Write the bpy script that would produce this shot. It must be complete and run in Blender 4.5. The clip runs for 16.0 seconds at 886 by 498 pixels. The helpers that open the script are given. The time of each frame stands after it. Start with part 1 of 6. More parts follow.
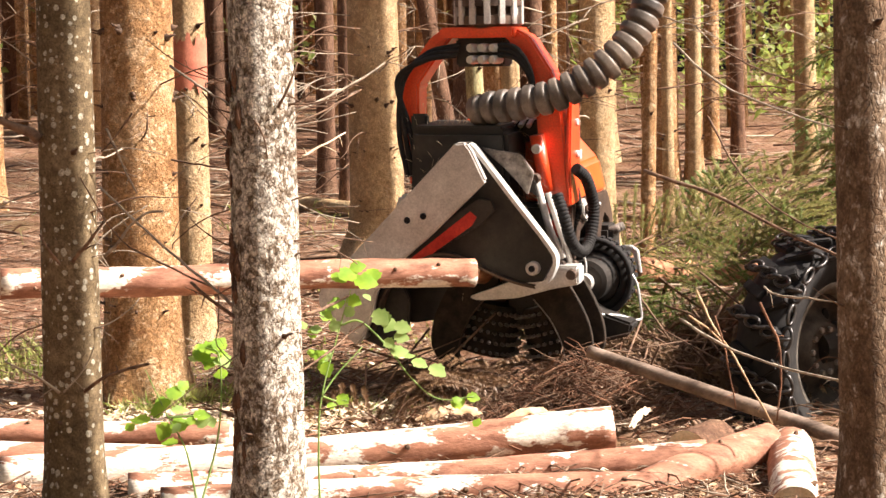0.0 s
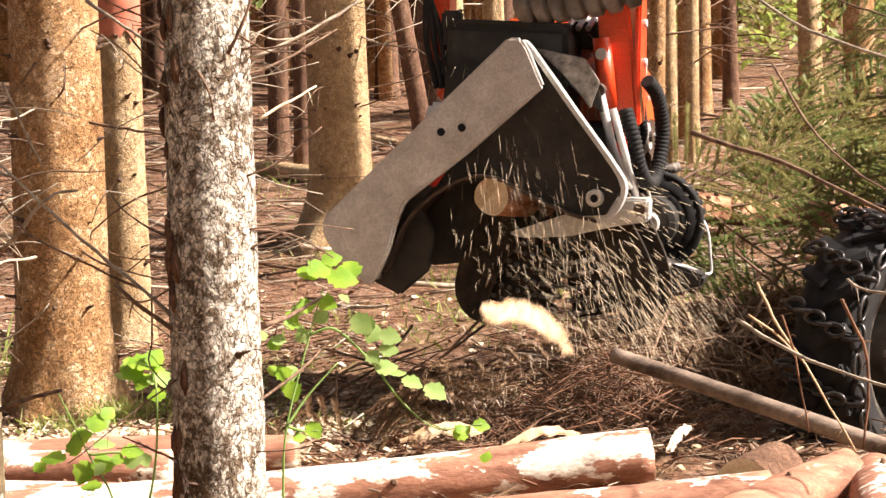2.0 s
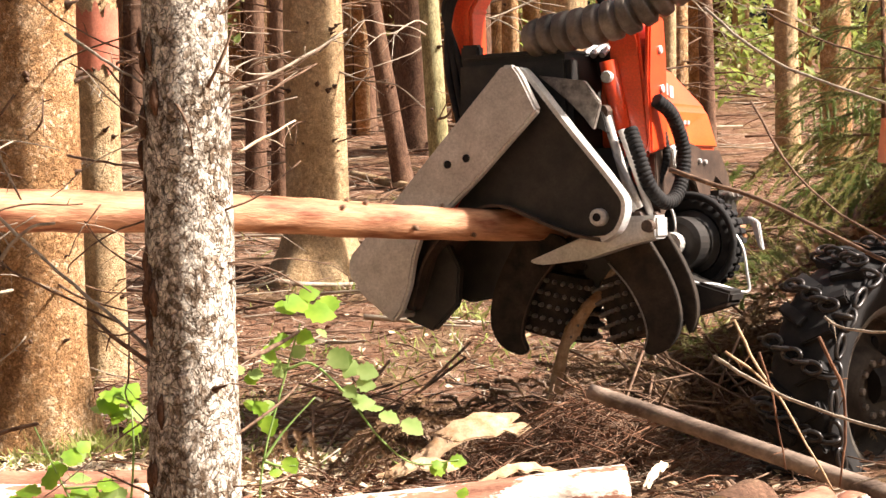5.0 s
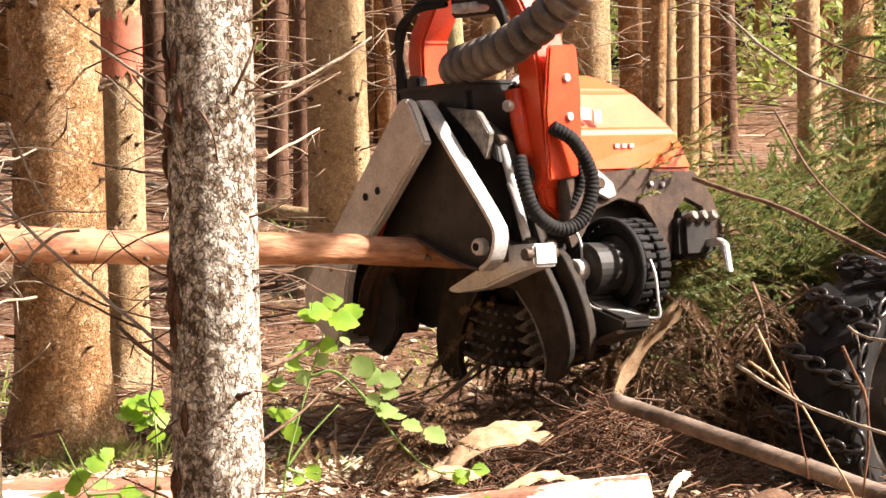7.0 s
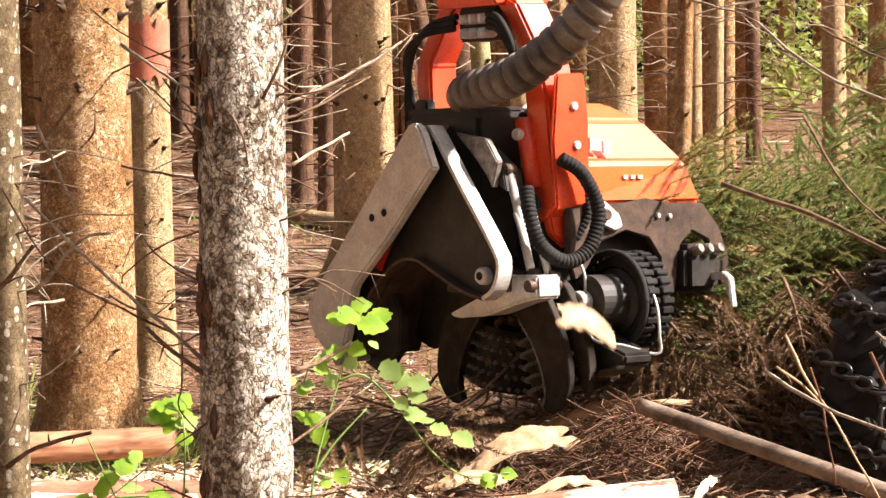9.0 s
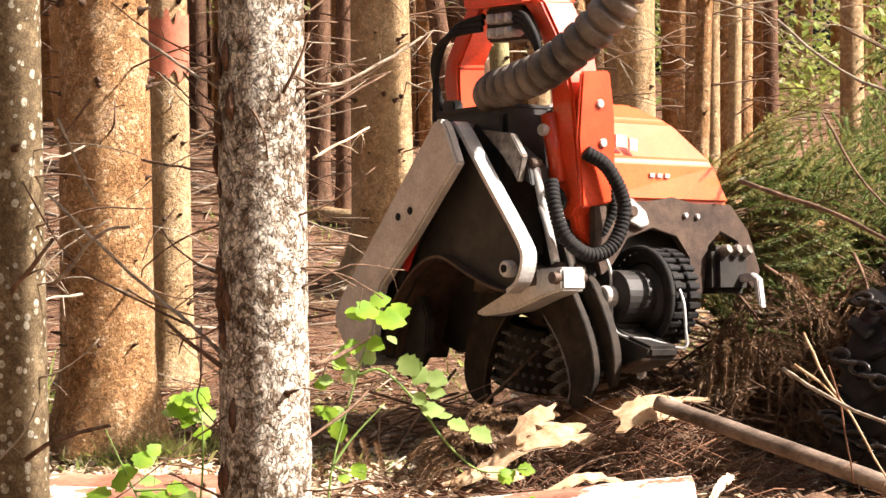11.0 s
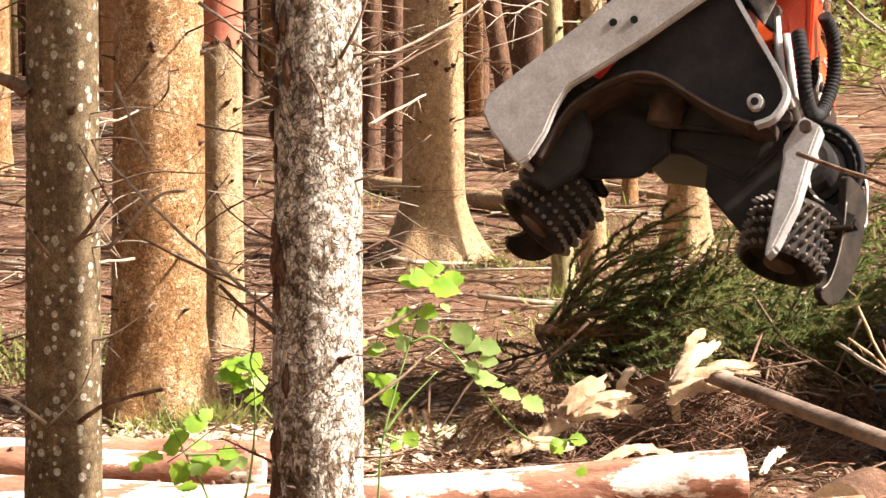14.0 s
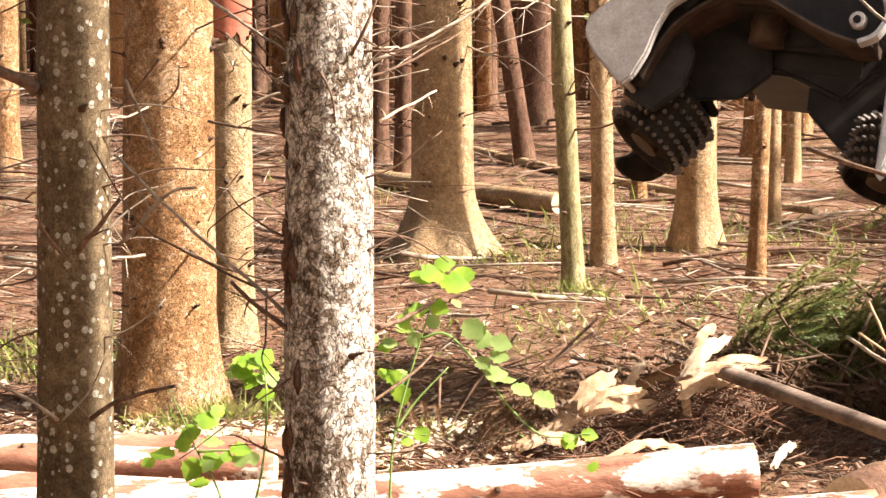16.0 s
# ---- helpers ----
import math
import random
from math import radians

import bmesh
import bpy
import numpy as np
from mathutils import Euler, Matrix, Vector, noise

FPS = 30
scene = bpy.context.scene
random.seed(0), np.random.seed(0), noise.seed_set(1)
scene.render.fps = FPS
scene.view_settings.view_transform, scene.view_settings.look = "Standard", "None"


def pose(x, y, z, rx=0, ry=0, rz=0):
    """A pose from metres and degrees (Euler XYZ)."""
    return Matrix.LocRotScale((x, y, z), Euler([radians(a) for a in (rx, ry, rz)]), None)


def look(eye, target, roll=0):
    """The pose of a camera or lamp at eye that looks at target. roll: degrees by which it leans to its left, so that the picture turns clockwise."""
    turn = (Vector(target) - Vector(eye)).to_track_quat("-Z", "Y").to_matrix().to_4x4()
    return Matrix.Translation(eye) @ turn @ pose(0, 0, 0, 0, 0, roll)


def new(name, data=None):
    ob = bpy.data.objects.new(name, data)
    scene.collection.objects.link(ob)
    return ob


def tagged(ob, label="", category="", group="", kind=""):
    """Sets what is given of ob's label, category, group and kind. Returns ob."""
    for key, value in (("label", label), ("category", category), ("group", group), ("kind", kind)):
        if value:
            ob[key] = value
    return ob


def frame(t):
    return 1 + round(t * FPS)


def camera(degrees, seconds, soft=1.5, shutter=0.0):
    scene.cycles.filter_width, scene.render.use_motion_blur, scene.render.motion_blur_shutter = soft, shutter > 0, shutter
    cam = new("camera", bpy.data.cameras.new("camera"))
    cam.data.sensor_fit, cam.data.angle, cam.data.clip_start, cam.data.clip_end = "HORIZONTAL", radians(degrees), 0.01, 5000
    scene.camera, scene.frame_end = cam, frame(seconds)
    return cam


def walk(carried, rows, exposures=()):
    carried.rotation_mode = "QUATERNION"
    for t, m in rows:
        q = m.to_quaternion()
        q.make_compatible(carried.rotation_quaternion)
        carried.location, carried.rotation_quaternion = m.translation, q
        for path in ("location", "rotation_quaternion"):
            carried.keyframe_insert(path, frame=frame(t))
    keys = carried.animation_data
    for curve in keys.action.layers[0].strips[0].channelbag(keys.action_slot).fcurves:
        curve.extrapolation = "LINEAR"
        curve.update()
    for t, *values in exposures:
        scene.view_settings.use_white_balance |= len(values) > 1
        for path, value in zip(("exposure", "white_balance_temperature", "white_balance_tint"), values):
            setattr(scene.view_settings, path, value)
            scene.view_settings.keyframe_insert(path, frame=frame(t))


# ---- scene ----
CAMERA_ROWS = [
    (0, 0.276, -2.736, 1.879, -0.701, -3.681, -1.217),
    (0.5, 0.237, -1.938, 1.873, -0.932, -3.986, -1.378),
    (1, 0.186, -1.064, 1.861, -1.240, -4.429, -1.818),
    (1.5, 0.141, -0.476, 1.852, -1.525, -4.667, -1.592),
    (2, 0.112, 0.006, 1.827, -1.921, -4.735, -1.537),
    (2.5, 0.113, 0.008, 1.825, -1.996, -4.694, -1.486),
    (3, 0.109, 0.028, 1.823, -2.415, -4.604, -1.308),
    (3.5, 0.114, 0.016, 1.825, -2.631, -4.302, -1.266),
    (4, 0.113, 0.016, 1.826, -2.638, -4.128, -1.270),
    (6.5, 0.092, 0.003, 1.820, -2.099, -3.761, -0.983),
    (7, 0.092, 0.004, 1.823, -2.028, -3.720, -1.009),
    (7.5, 0.089, 0.006, 1.818, -1.915, -3.630, -0.869),
    (8, 0.078, -0.001, 1.824, -1.642, -3.608, -0.918),
    (10.5, 0.052, -0.005, 1.808, -1.392, -3.560, -0.606),
    (11, 0.048, -0.012, 1.805, -1.200, -3.596, -0.507),
    (11.5, 0.042, -0.009, 1.802, -1.016, -3.640, -0.395),
    (12, 0.032, -0.007, 1.803, -0.883, -3.724, -0.337),
    (12.5, 0.016, 0.004, 1.796, -0.774, -3.781, -0.260),
    (13, 0.010, -0.014, 1.793, -0.534, -4.054, 0.033),
    (13.5, 0.013, -0.003, 1.794, -0.284, -4.209, 0.112),
    (14, 0.013, 0.008, 1.792, -0.170, -4.248, 0.174),
    (14.5, 0.007, 0.002, 1.794, -0.114, -4.300, 0.107),
    (15, 0.006, -0.003, 1.792, -0.066, -4.325, 0.199),
    (15.5, 0.001, -0.001, 1.796, -0.015, -4.363, 0.027),
    (16, 0.000, -0.000, 1.800, 0.000, -4.386, 0.000),
]


def cam_pose(x, y, z, yaw, pitch, roll):
    return pose(x, y, z, 90 + pitch, 0, yaw) @ pose(0, 0, 0, 0, 0, roll)


cam = camera(20.0, 16.0, soft=1.5, shutter=0.4)
walk(cam, [(t, cam_pose(*r)) for t, *r in CAMERA_ROWS], [(0, 1.56), (12.5, 1.57), (14, 1.65), (16, 1.73)])

# ---- light ----
SUN_AZ, SUN_EL = 99.0, 42.0        # compass degrees clockwise from +y, elevation
world = bpy.data.worlds.new("sky")
scene.world = world
world.use_nodes = True
wn = world.node_tree
sky = wn.nodes.new("ShaderNodeTexSky")
sky.sky_type, sky.sun_disc = "NISHITA", False
sky.sun_elevation, sky.sun_rotation = radians(SUN_EL), radians(SUN_AZ)
sky.air_density, sky.dust_density = 0.8, 8.0
wn.links.new(sky.outputs[0], wn.nodes["Background"].inputs[0])
wn.nodes["Background"].inputs[1].default_value = 0.047
sun = new("sun", bpy.data.lights.new("sun", "SUN"))
sun.data.energy, sun.data.angle, sun.data.color = 5.0, radians(2.5), (1.0, 0.905, 0.845)
sd = Vector((math.sin(radians(SUN_AZ)) * math.cos(radians(SUN_EL)), math.cos(radians(SUN_AZ)) * math.cos(radians(SUN_EL)), math.sin(radians(SUN_EL))))
sun.matrix_basis = look(sd * 60, (0, 0, 0))


# ---- materials ----
def node(nt, kind, **inputs):
    n = nt.nodes.new(kind)
    for k, v in inputs.items():
        n.inputs[k.replace("_", " ")].default_value = v
    return n


def ramp(nt, fac, stops):
    r = nt.nodes.new("ShaderNodeValToRGB")
    els = r.color_ramp.elements
    while len(els) < len(stops):
        els.new(0.5)
    for e, (p, c) in zip(els, stops):
        e.position, e.color = p, (*c, 1)
    nt.links.new(fac, r.inputs[0])
    return r.outputs[0]


def blend(nt, fac, a, b, mode="MIX"):
    m = nt.nodes.new("ShaderNodeMix")
    m.data_type, m.blend_type = "RGBA", mode
    if isinstance(fac, (int, float)):
        m.inputs[0].default_value = fac
    else:
        nt.links.new(fac, m.inputs[0])
    for s, v in ((6, a), (7, b)):
        if isinstance(v, tuple):
            m.inputs[s].default_value = (*v, 1)
        else:
            nt.links.new(v, m.inputs[s])
    return m.outputs[2]


def start(name, rough=0.8, metal=0.0, spec=0.3):
    m = bpy.data.materials.new(name)
    m.use_nodes = True
    b = m.node_tree.nodes["Principled BSDF"]
    b.inputs["Roughness"].default_value, b.inputs["Metallic"].default_value = rough, metal
    b.inputs["Specular IOR Level"].default_value = spec
    return m, m.node_tree, b


def coords(nt, sx=1, sy=1, sz=1, kind="Object"):
    tc = nt.nodes.new("ShaderNodeTexCoord")
    mp = nt.nodes.new("ShaderNodeMapping")
    mp.inputs["Scale"].default_value = (sx, sy, sz)
    nt.links.new(tc.outputs[kind], mp.inputs[0])
    return mp.outputs[0]


def noise_at(nt, vec, scale, detail=4.0, rough=0.6):
    n = node(nt, "ShaderNodeTexNoise", Scale=scale, Detail=detail, Roughness=rough)
    nt.links.new(vec, n.inputs["Vector"])
    return n.outputs["Fac"]


def bump(nt, b, height, strength, dist):
    n = node(nt, "ShaderNodeBump", Strength=strength, Distance=dist)
    nt.links.new(height, n.inputs["Height"])
    nt.links.new(n.outputs[0], b.inputs["Normal"])


def mottled(name, lo, hi, scale=12, rough=0.8, metal=0.0, spec=0.3, bump_d=0.003, fine=90, stretch=(1, 1, 1)):
    """A surface between two colours, with coarse stains and fine grain."""
    m, nt, b = start(name, rough, metal, spec)
    v = coords(nt, *stretch)
    coarse, grain = noise_at(nt, v, scale, 5), noise_at(nt, v, fine, 3)
    mid = tuple((p + q) / 2 for p, q in zip(lo, hi))
    c = ramp(nt, coarse, [(0.32, lo), (0.5, mid), (0.68, hi)])
    g = ramp(nt, grain, [(0.3, (0.72, 0.72, 0.72)), (0.7, (1.15, 1.15, 1.15))])
    nt.links.new(blend(nt, 0.8, c, g, "MULTIPLY"), b.inputs["Base Color"])
    bump(nt, b, grain, 0.5, bump_d)
    return m


def bark_scaly(name, lo, mid, hi, plate=26.0, tall=0.55, crack=(0.05, 0.03, 0.02), depth=0.012, pale=None, share=0.5, line=0.05, warp_by=0.12, spots=None, seam=0.62, by_cell=0.42, by_noise=2.3, rag=0.8):
    """Bark of uneven flakes with thin cracks; pale flakes or round lichen spots where asked."""
    m, nt, b = start(name, 0.9, 0, 0.15)
    v = coords(nt, 1, 1, tall)
    wet = v
    for sc, amt in ((7.0, warp_by), (26.0, warp_by * 0.35)):
        warp = nt.nodes.new("ShaderNodeVectorMath")
        warp.operation = "MULTIPLY_ADD"
        n3 = node(nt, "ShaderNodeTexNoise", Scale=sc, Detail=3.0)
        nt.links.new(v, n3.inputs["Vector"])
        nt.links.new(n3.outputs["Color"], warp.inputs[0])
        warp.inputs[1].default_value = (amt, amt, amt)
        nt.links.new(wet, warp.inputs[2])
        wet = warp.outputs[0]
    vor = node(nt, "ShaderNodeTexVoronoi", Scale=plate)
    vor.feature = "DISTANCE_TO_EDGE"
    nt.links.new(wet, vor.inputs["Vector"])
    cell = node(nt, "ShaderNodeTexVoronoi", Scale=plate)
    nt.links.new(wet, cell.inputs["Vector"])
    coarse, grain, mid_n = noise_at(nt, v, 3.0, 7, 0.7), noise_at(nt, v, 120, 3), noise_at(nt, v, 30, 5, 0.7)
    c = ramp(nt, coarse, [(0.3, lo), (0.5, mid), (0.7, hi)])
    tone = nt.nodes.new("ShaderNodeSeparateColor")
    nt.links.new(cell.outputs["Color"], tone.inputs[0])
    c = blend(nt, 0.3, c, ramp(nt, tone.outputs[0], [(0, (0.5, 0.46, 0.43)), (1, (1.35, 1.32, 1.28))]), "MULTIPLY")
    if pale:
        f = nt.nodes.new("ShaderNodeMath")
        f.operation = "MULTIPLY_ADD"
        nt.links.new(coarse, f.inputs[0])
        f.inputs[1].default_value = 1.9
        some = node(nt, "ShaderNodeMapRange", To_Max=by_cell)
        nt.links.new(tone.outputs[1], some.inputs[0])
        nt.links.new(some.outputs[0], f.inputs[2])
        g = nt.nodes.new("ShaderNodeMath")
        g.operation = "MULTIPLY_ADD"
        nt.links.new(mid_n, g.inputs[0])
        g.inputs[1].default_value = by_noise
        nt.links.new(f.outputs[0], g.inputs[2])
        k = 2.85 - share
        r = node(nt, "ShaderNodeMapRange", From_Min=k - 0.3, From_Max=k + 0.3)
        nt.links.new(g.outputs[0], r.inputs[0])
        c = blend(nt, r.outputs[0], c, pale)
    if spots:
        sv = node(nt, "ShaderNodeTexVoronoi", Scale=34.0, Randomness=1.0)
        nt.links.new(v, sv.inputs["Vector"])
        sc2 = nt.nodes.new("ShaderNodeSeparateColor")
        nt.links.new(sv.outputs["Color"], sc2.inputs[0])
        size = node(nt, "ShaderNodeMapRange", From_Min=0.2, From_Max=1.0, To_Min=0.0, To_Max=0.82)
        nt.links.new(sc2.outputs[0], size.inputs[0])
        add = nt.nodes.new("ShaderNodeMath")
        add.operation = "MULTIPLY_ADD"
        nt.links.new(mid_n, add.inputs[0])
        add.inputs[1].default_value = 0.52
        nt.links.new(sv.outputs["Distance"], add.inputs[2])
        near = nt.nodes.new("ShaderNodeMath")
        near.operation = "LESS_THAN"
        nt.links.new(add.outputs[0], near.inputs[0])
        nt.links.new(size.outputs[0], near.inputs[1])
        c = blend(nt, near.outputs[0], c, spots)
    c = blend(nt, 0.7, c, ramp(nt, grain, [(0.3, (0.55, 0.55, 0.55)), (0.7, (1.25, 1.25, 1.25))]), "MULTIPLY")
    c = blend(nt, rag, c, ramp(nt, mid_n, [(0.3, (0.42, 0.38, 0.35)), (0.62, (1.25, 1.25, 1.25))]), "MULTIPLY")
    edge = ramp(nt, vor.outputs["Distance"], [(0.0, (seam, seam, seam)), (line * 2.2, (1, 1, 1))])
    c = blend(nt, edge, crack, c)
    nt.links.new(c, b.inputs["Base Color"])
    h = blend(nt, 0.45, edge, mid_n)
    bump(nt, b, h, 1.0, depth)
    return m


SPRUCE_BARK = bark_scaly("spruce_bark", (0.26, 0.12, 0.046), (0.50, 0.285, 0.13), (0.73, 0.50, 0.285), 40, 1.0, (0.12, 0.058, 0.025), 0.05, (0.82, 0.61, 0.39), 0.30, line=0.035, warp_by=0.16, seam=0.6, by_cell=0.9, by_noise=1.3, rag=0.68)
SPRUCE_PALE = bark_scaly("pale_spruce_bark", (0.38, 0.235, 0.11), (0.57, 0.395, 0.215), (0.72, 0.55, 0.335), 46, 0.9, (0.2, 0.115, 0.055), 0.04, (0.76, 0.60, 0.40), 0.1, line=0.035, warp_by=0.14, seam=0.66, by_cell=0.8, by_noise=1.3, rag=0.55)
# dark bark; on the back trunks its darkness also stands in for shade
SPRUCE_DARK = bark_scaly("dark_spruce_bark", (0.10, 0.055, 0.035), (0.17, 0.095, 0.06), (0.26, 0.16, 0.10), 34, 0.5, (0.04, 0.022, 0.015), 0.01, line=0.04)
LICHEN_BARK = bark_scaly("lichen_bark", (0.12, 0.08, 0.05), (0.27, 0.20, 0.135), (0.44, 0.36, 0.26), 46, 0.75, (0.12, 0.08, 0.05), 0.045, (0.80, 0.73, 0.61), 0.62, 0.04, 0.12, seam=0.5, by_cell=0.6, by_noise=2.0, rag=0.9)
GREY_BARK = bark_scaly("grey_spotted_bark", (0.105, 0.077, 0.04), (0.185, 0.135, 0.076), (0.30, 0.23, 0.136), 22, 0.9, (0.10, 0.07, 0.046), 0.008, None, 0, 0.02, 0.2, (0.52, 0.48, 0.37))
BROWN_LICHEN = bark_scaly("brown_lichen_bark", (0.12, 0.075, 0.045), (0.22, 0.15, 0.095), (0.34, 0.27, 0.19), 30, 0.6, (0.05, 0.034, 0.022), 0.018, (0.62, 0.58, 0.5), 0.08, 0.06, 0.14)
GREEN_BARK = bark_scaly("algae_green_bark", (0.24, 0.20, 0.09), (0.36, 0.32, 0.16), (0.46, 0.41, 0.24), 30, 0.4, (0.16, 0.12, 0.06), 0.006, line=0.03)
KNOT = mottled("dark_branch_knot", (0.035, 0.02, 0.012), (0.15, 0.085, 0.05), 30)
TWIG = mottled("dead_twig", (0.085, 0.045, 0.027), (0.27, 0.165, 0.10), 20)
TWIG_PALE = mottled("pale_twig", (0.25, 0.19, 0.13), (0.52, 0.43, 0.32), 20)


def log_bark(name, lo, hi, bare):
    """Reddish bark that is scraped off in ragged, lengthwise patches down to pale wood."""
    m, nt, b = start(name, 0.75, 0, 0.3)
    v = coords(nt, 0.45, 1, 1)
    n1, n2, g = noise_at(nt, v, 5, 7, 0.66), noise_at(nt, coords(nt, 0.3, 1, 1), 14, 7, 0.7), noise_at(nt, v, 80, 3)
    bark = ramp(nt, n2, [(0.3, lo), (0.65, hi)])
    wood = ramp(nt, g, [(0.3, (0.74, 0.60, 0.46)), (0.6, (0.88, 0.80, 0.68))])
    mask = node(nt, "ShaderNodeMapRange", From_Min=0.62 - bare - 0.015, From_Max=0.62 - bare + 0.015)
    nt.links.new(n1, mask.inputs[0])
    c = blend(nt, mask.outputs[0], bark, wood)
    c = blend(nt, 0.5, c, ramp(nt, g, [(0.3, (0.65, 0.63, 0.6)), (0.7, (1.15, 1.15, 1.15))]), "MULTIPLY")
    nt.links.new(c, b.inputs["Base Color"])
    bump(nt, b, blend(nt, 0.3, n1, g), 0.7, 0.012)
    return m


LOG_MATS = [log_bark("scraped_log_bark", (0.15, 0.055, 0.03), (0.52, 0.25, 0.155), k) for k in (0.0, 0.05, 0.085, 0.13)]
POLE = mottled("grey_brown_pole_bark", (0.085, 0.055, 0.038), (0.34, 0.25, 0.185), 9, 0.85, bump_d=0.006, stretch=(0.5, 1, 1))
FRESH = mottled("fresh_cut_wood", (0.62, 0.44, 0.26), (0.82, 0.68, 0.48), 15, 0.7)
STEM = mottled("stripped_stem_wood", (0.20, 0.06, 0.025), (0.66, 0.35, 0.19), 15, 0.7, bump_d=0.012, stretch=(0.22, 1, 1))
CHIP = mottled("wood_chip", (0.55, 0.38, 0.22), (0.82, 0.70, 0.52), 25, 0.8)
BARK_STRIP = mottled("torn_bark_strip", (0.40, 0.23, 0.11), (0.66, 0.47, 0.29), 18, 0.75)
HOOD_ORANGE = mottled("orange_paint", (0.84, 0.108, 0.018), (0.92, 0.138, 0.027), 5, 0.33, 0, 0.5, 0.0006)
ORANGE = mottled("orange_red_paint", (0.72, 0.055, 0.012), (0.88, 0.085, 0.02), 5, 0.38, 0, 0.5, 0.0006)
for paint in (HOOD_ORANGE, ORANGE):
    coat = paint.node_tree.nodes["Principled BSDF"].inputs
    coat["Coat Weight"].default_value, coat["Coat Roughness"].default_value = 0.8, 0.16
BLACK = mottled("grimy_black_paint", (0.010, 0.009, 0.008), (0.042, 0.034, 0.027), 7, 0.55, 0, 0.4, 0.0015)
MUDDY = mottled("muddy_black_steel", (0.010, 0.008, 0.006), (0.05, 0.034, 0.022), 11, 0.75, 0, 0.25, 0.003)
STEEL = mottled("worn_grey_steel", (0.42, 0.38, 0.34), (0.66, 0.62, 0.57), 6, 0.42, 0.15, 0.5, 0.0012)
BRIGHT = mottled("bright_bare_steel", (0.50, 0.48, 0.45), (0.72, 0.70, 0.66), 9, 0.35, 0.25, 0.5, 0.0006)
RUSTY = mottled("rust_brown_steel", (0.035, 0.022, 0.016), (0.12, 0.075, 0.05), 9, 0.6, 0.3, 0.4, 0.002)
CHAIN = mottled("oily_black_chain", (0.015, 0.013, 0.012), (0.07, 0.06, 0.052), 14, 0.35, 0.4, 0.5, 0.001)
TOOTH = mottled("worn_teeth_steel", (0.08, 0.062, 0.05), (0.33, 0.285, 0.24), 20, 0.5, 0.2, 0.5, 0.001)
RUBBER = mottled("black_rubber", (0.009, 0.008, 0.008), (0.028, 0.025, 0.022), 10, 0.8, 0, 0.25, 0.001)
HOSE = mottled("dusty_spiral_wrap", (0.024, 0.019, 0.015), (0.24, 0.19, 0.145), 4, 0.5, 0, 0.45, 0.0015)
# for flat discs: the shade inside a hole is put into this black
HOLE_SHADE = mottled("hole_shade_black", (0.006, 0.005, 0.005), (0.012, 0.01, 0.01), 9, 0.9)
REDSAW = mottled("red_saw_bar", (0.40, 0.02, 0.015), (0.62, 0.05, 0.03), 8, 0.4)
PAINTMARK = mottled("faded_red_forestry_paint", (0.42, 0.13, 0.08), (0.55, 0.2, 0.12), 12, 0.9)
NEEDLES = mottled("dead_needles", (0.11, 0.048, 0.026), (0.29, 0.145, 0.08), 9, 0.9)


def leafy(name, lo, hi, glow=0.35):
    """Thin leaf: reflects and lets light through."""
    m, nt, b = start(name, 0.5, 0, 0.4)
    v = coords(nt)
    c = ramp(nt, noise_at(nt, v, 7, 3), [(0.3, lo), (0.7, hi)])
    nt.links.new(c, b.inputs["Base Color"])
    tr = nt.nodes.new("ShaderNodeBsdfTranslucent")
    nt.links.new(c, tr.inputs[0])
    mx = nt.nodes.new("ShaderNodeMixShader")
    mx.inputs[0].default_value = glow
    out = nt.nodes["Material Output"]
    nt.links.new(b.outputs[0], mx.inputs[1])
    nt.links.new(tr.outputs[0], mx.inputs[2])
    nt.links.new(mx.outputs[0], out.inputs[0])
    return m


LEAF = leafy("bright_green_leaf", (0.17, 0.34, 0.025), (0.40, 0.56, 0.06), 0.45)
LEAF_PALE = leafy("pale_green_leaf", (0.24, 0.38, 0.09), (0.45, 0.56, 0.2), 0.45)
LEAF_FAR = leafy("sunlit_far_leaf", (0.16, 0.24, 0.04), (0.42, 0.48, 0.12), 0.5)
SPRUCE_GREEN = leafy("spruce_needles", (0.10, 0.155, 0.04), (0.27, 0.33, 0.09), 0.4)
DEAD_GREEN = leafy("browned_spruce_needles", (0.14, 0.075, 0.037), (0.29, 0.18, 0.095), 0.2)
SPRUCE_OLIVE = leafy("olive_spruce_needles", (0.21, 0.215, 0.06), (0.41, 0.385, 0.145), 0.45)


def ground_material():
    m, nt, b = start("needle_litter", 0.95, 0, 0.15)
    v = coords(nt)
    a, c2, g = noise_at(nt, v, 0.9, 6, 0.7), noise_at(nt, v, 7, 6, 0.75), noise_at(nt, v, 70, 4, 0.7)
    base = ramp(nt, c2, [(0.28, (0.07, 0.034, 0.02)), (0.45, (0.21, 0.105, 0.058)), (0.58, (0.34, 0.205, 0.135)), (0.72, (0.51, 0.39, 0.29))])
    base = blend(nt, ramp(nt, a, [(0.5, (0, 0, 0)), (0.68, (0.45, 0.45, 0.45))]), base, (0.17, 0.16, 0.055))
    base = blend(nt, 0.75, base, ramp(nt, g, [(0.3, (0.45, 0.42, 0.4)), (0.7, (1.35, 1.33, 1.3))]), "MULTIPLY")
    nt.links.new(base, b.inputs["Base Color"])
    h = blend(nt, 0.5, c2, g)
    bump(nt, b, h, 1.0, 0.05)
    return m


GROUND = ground_material()


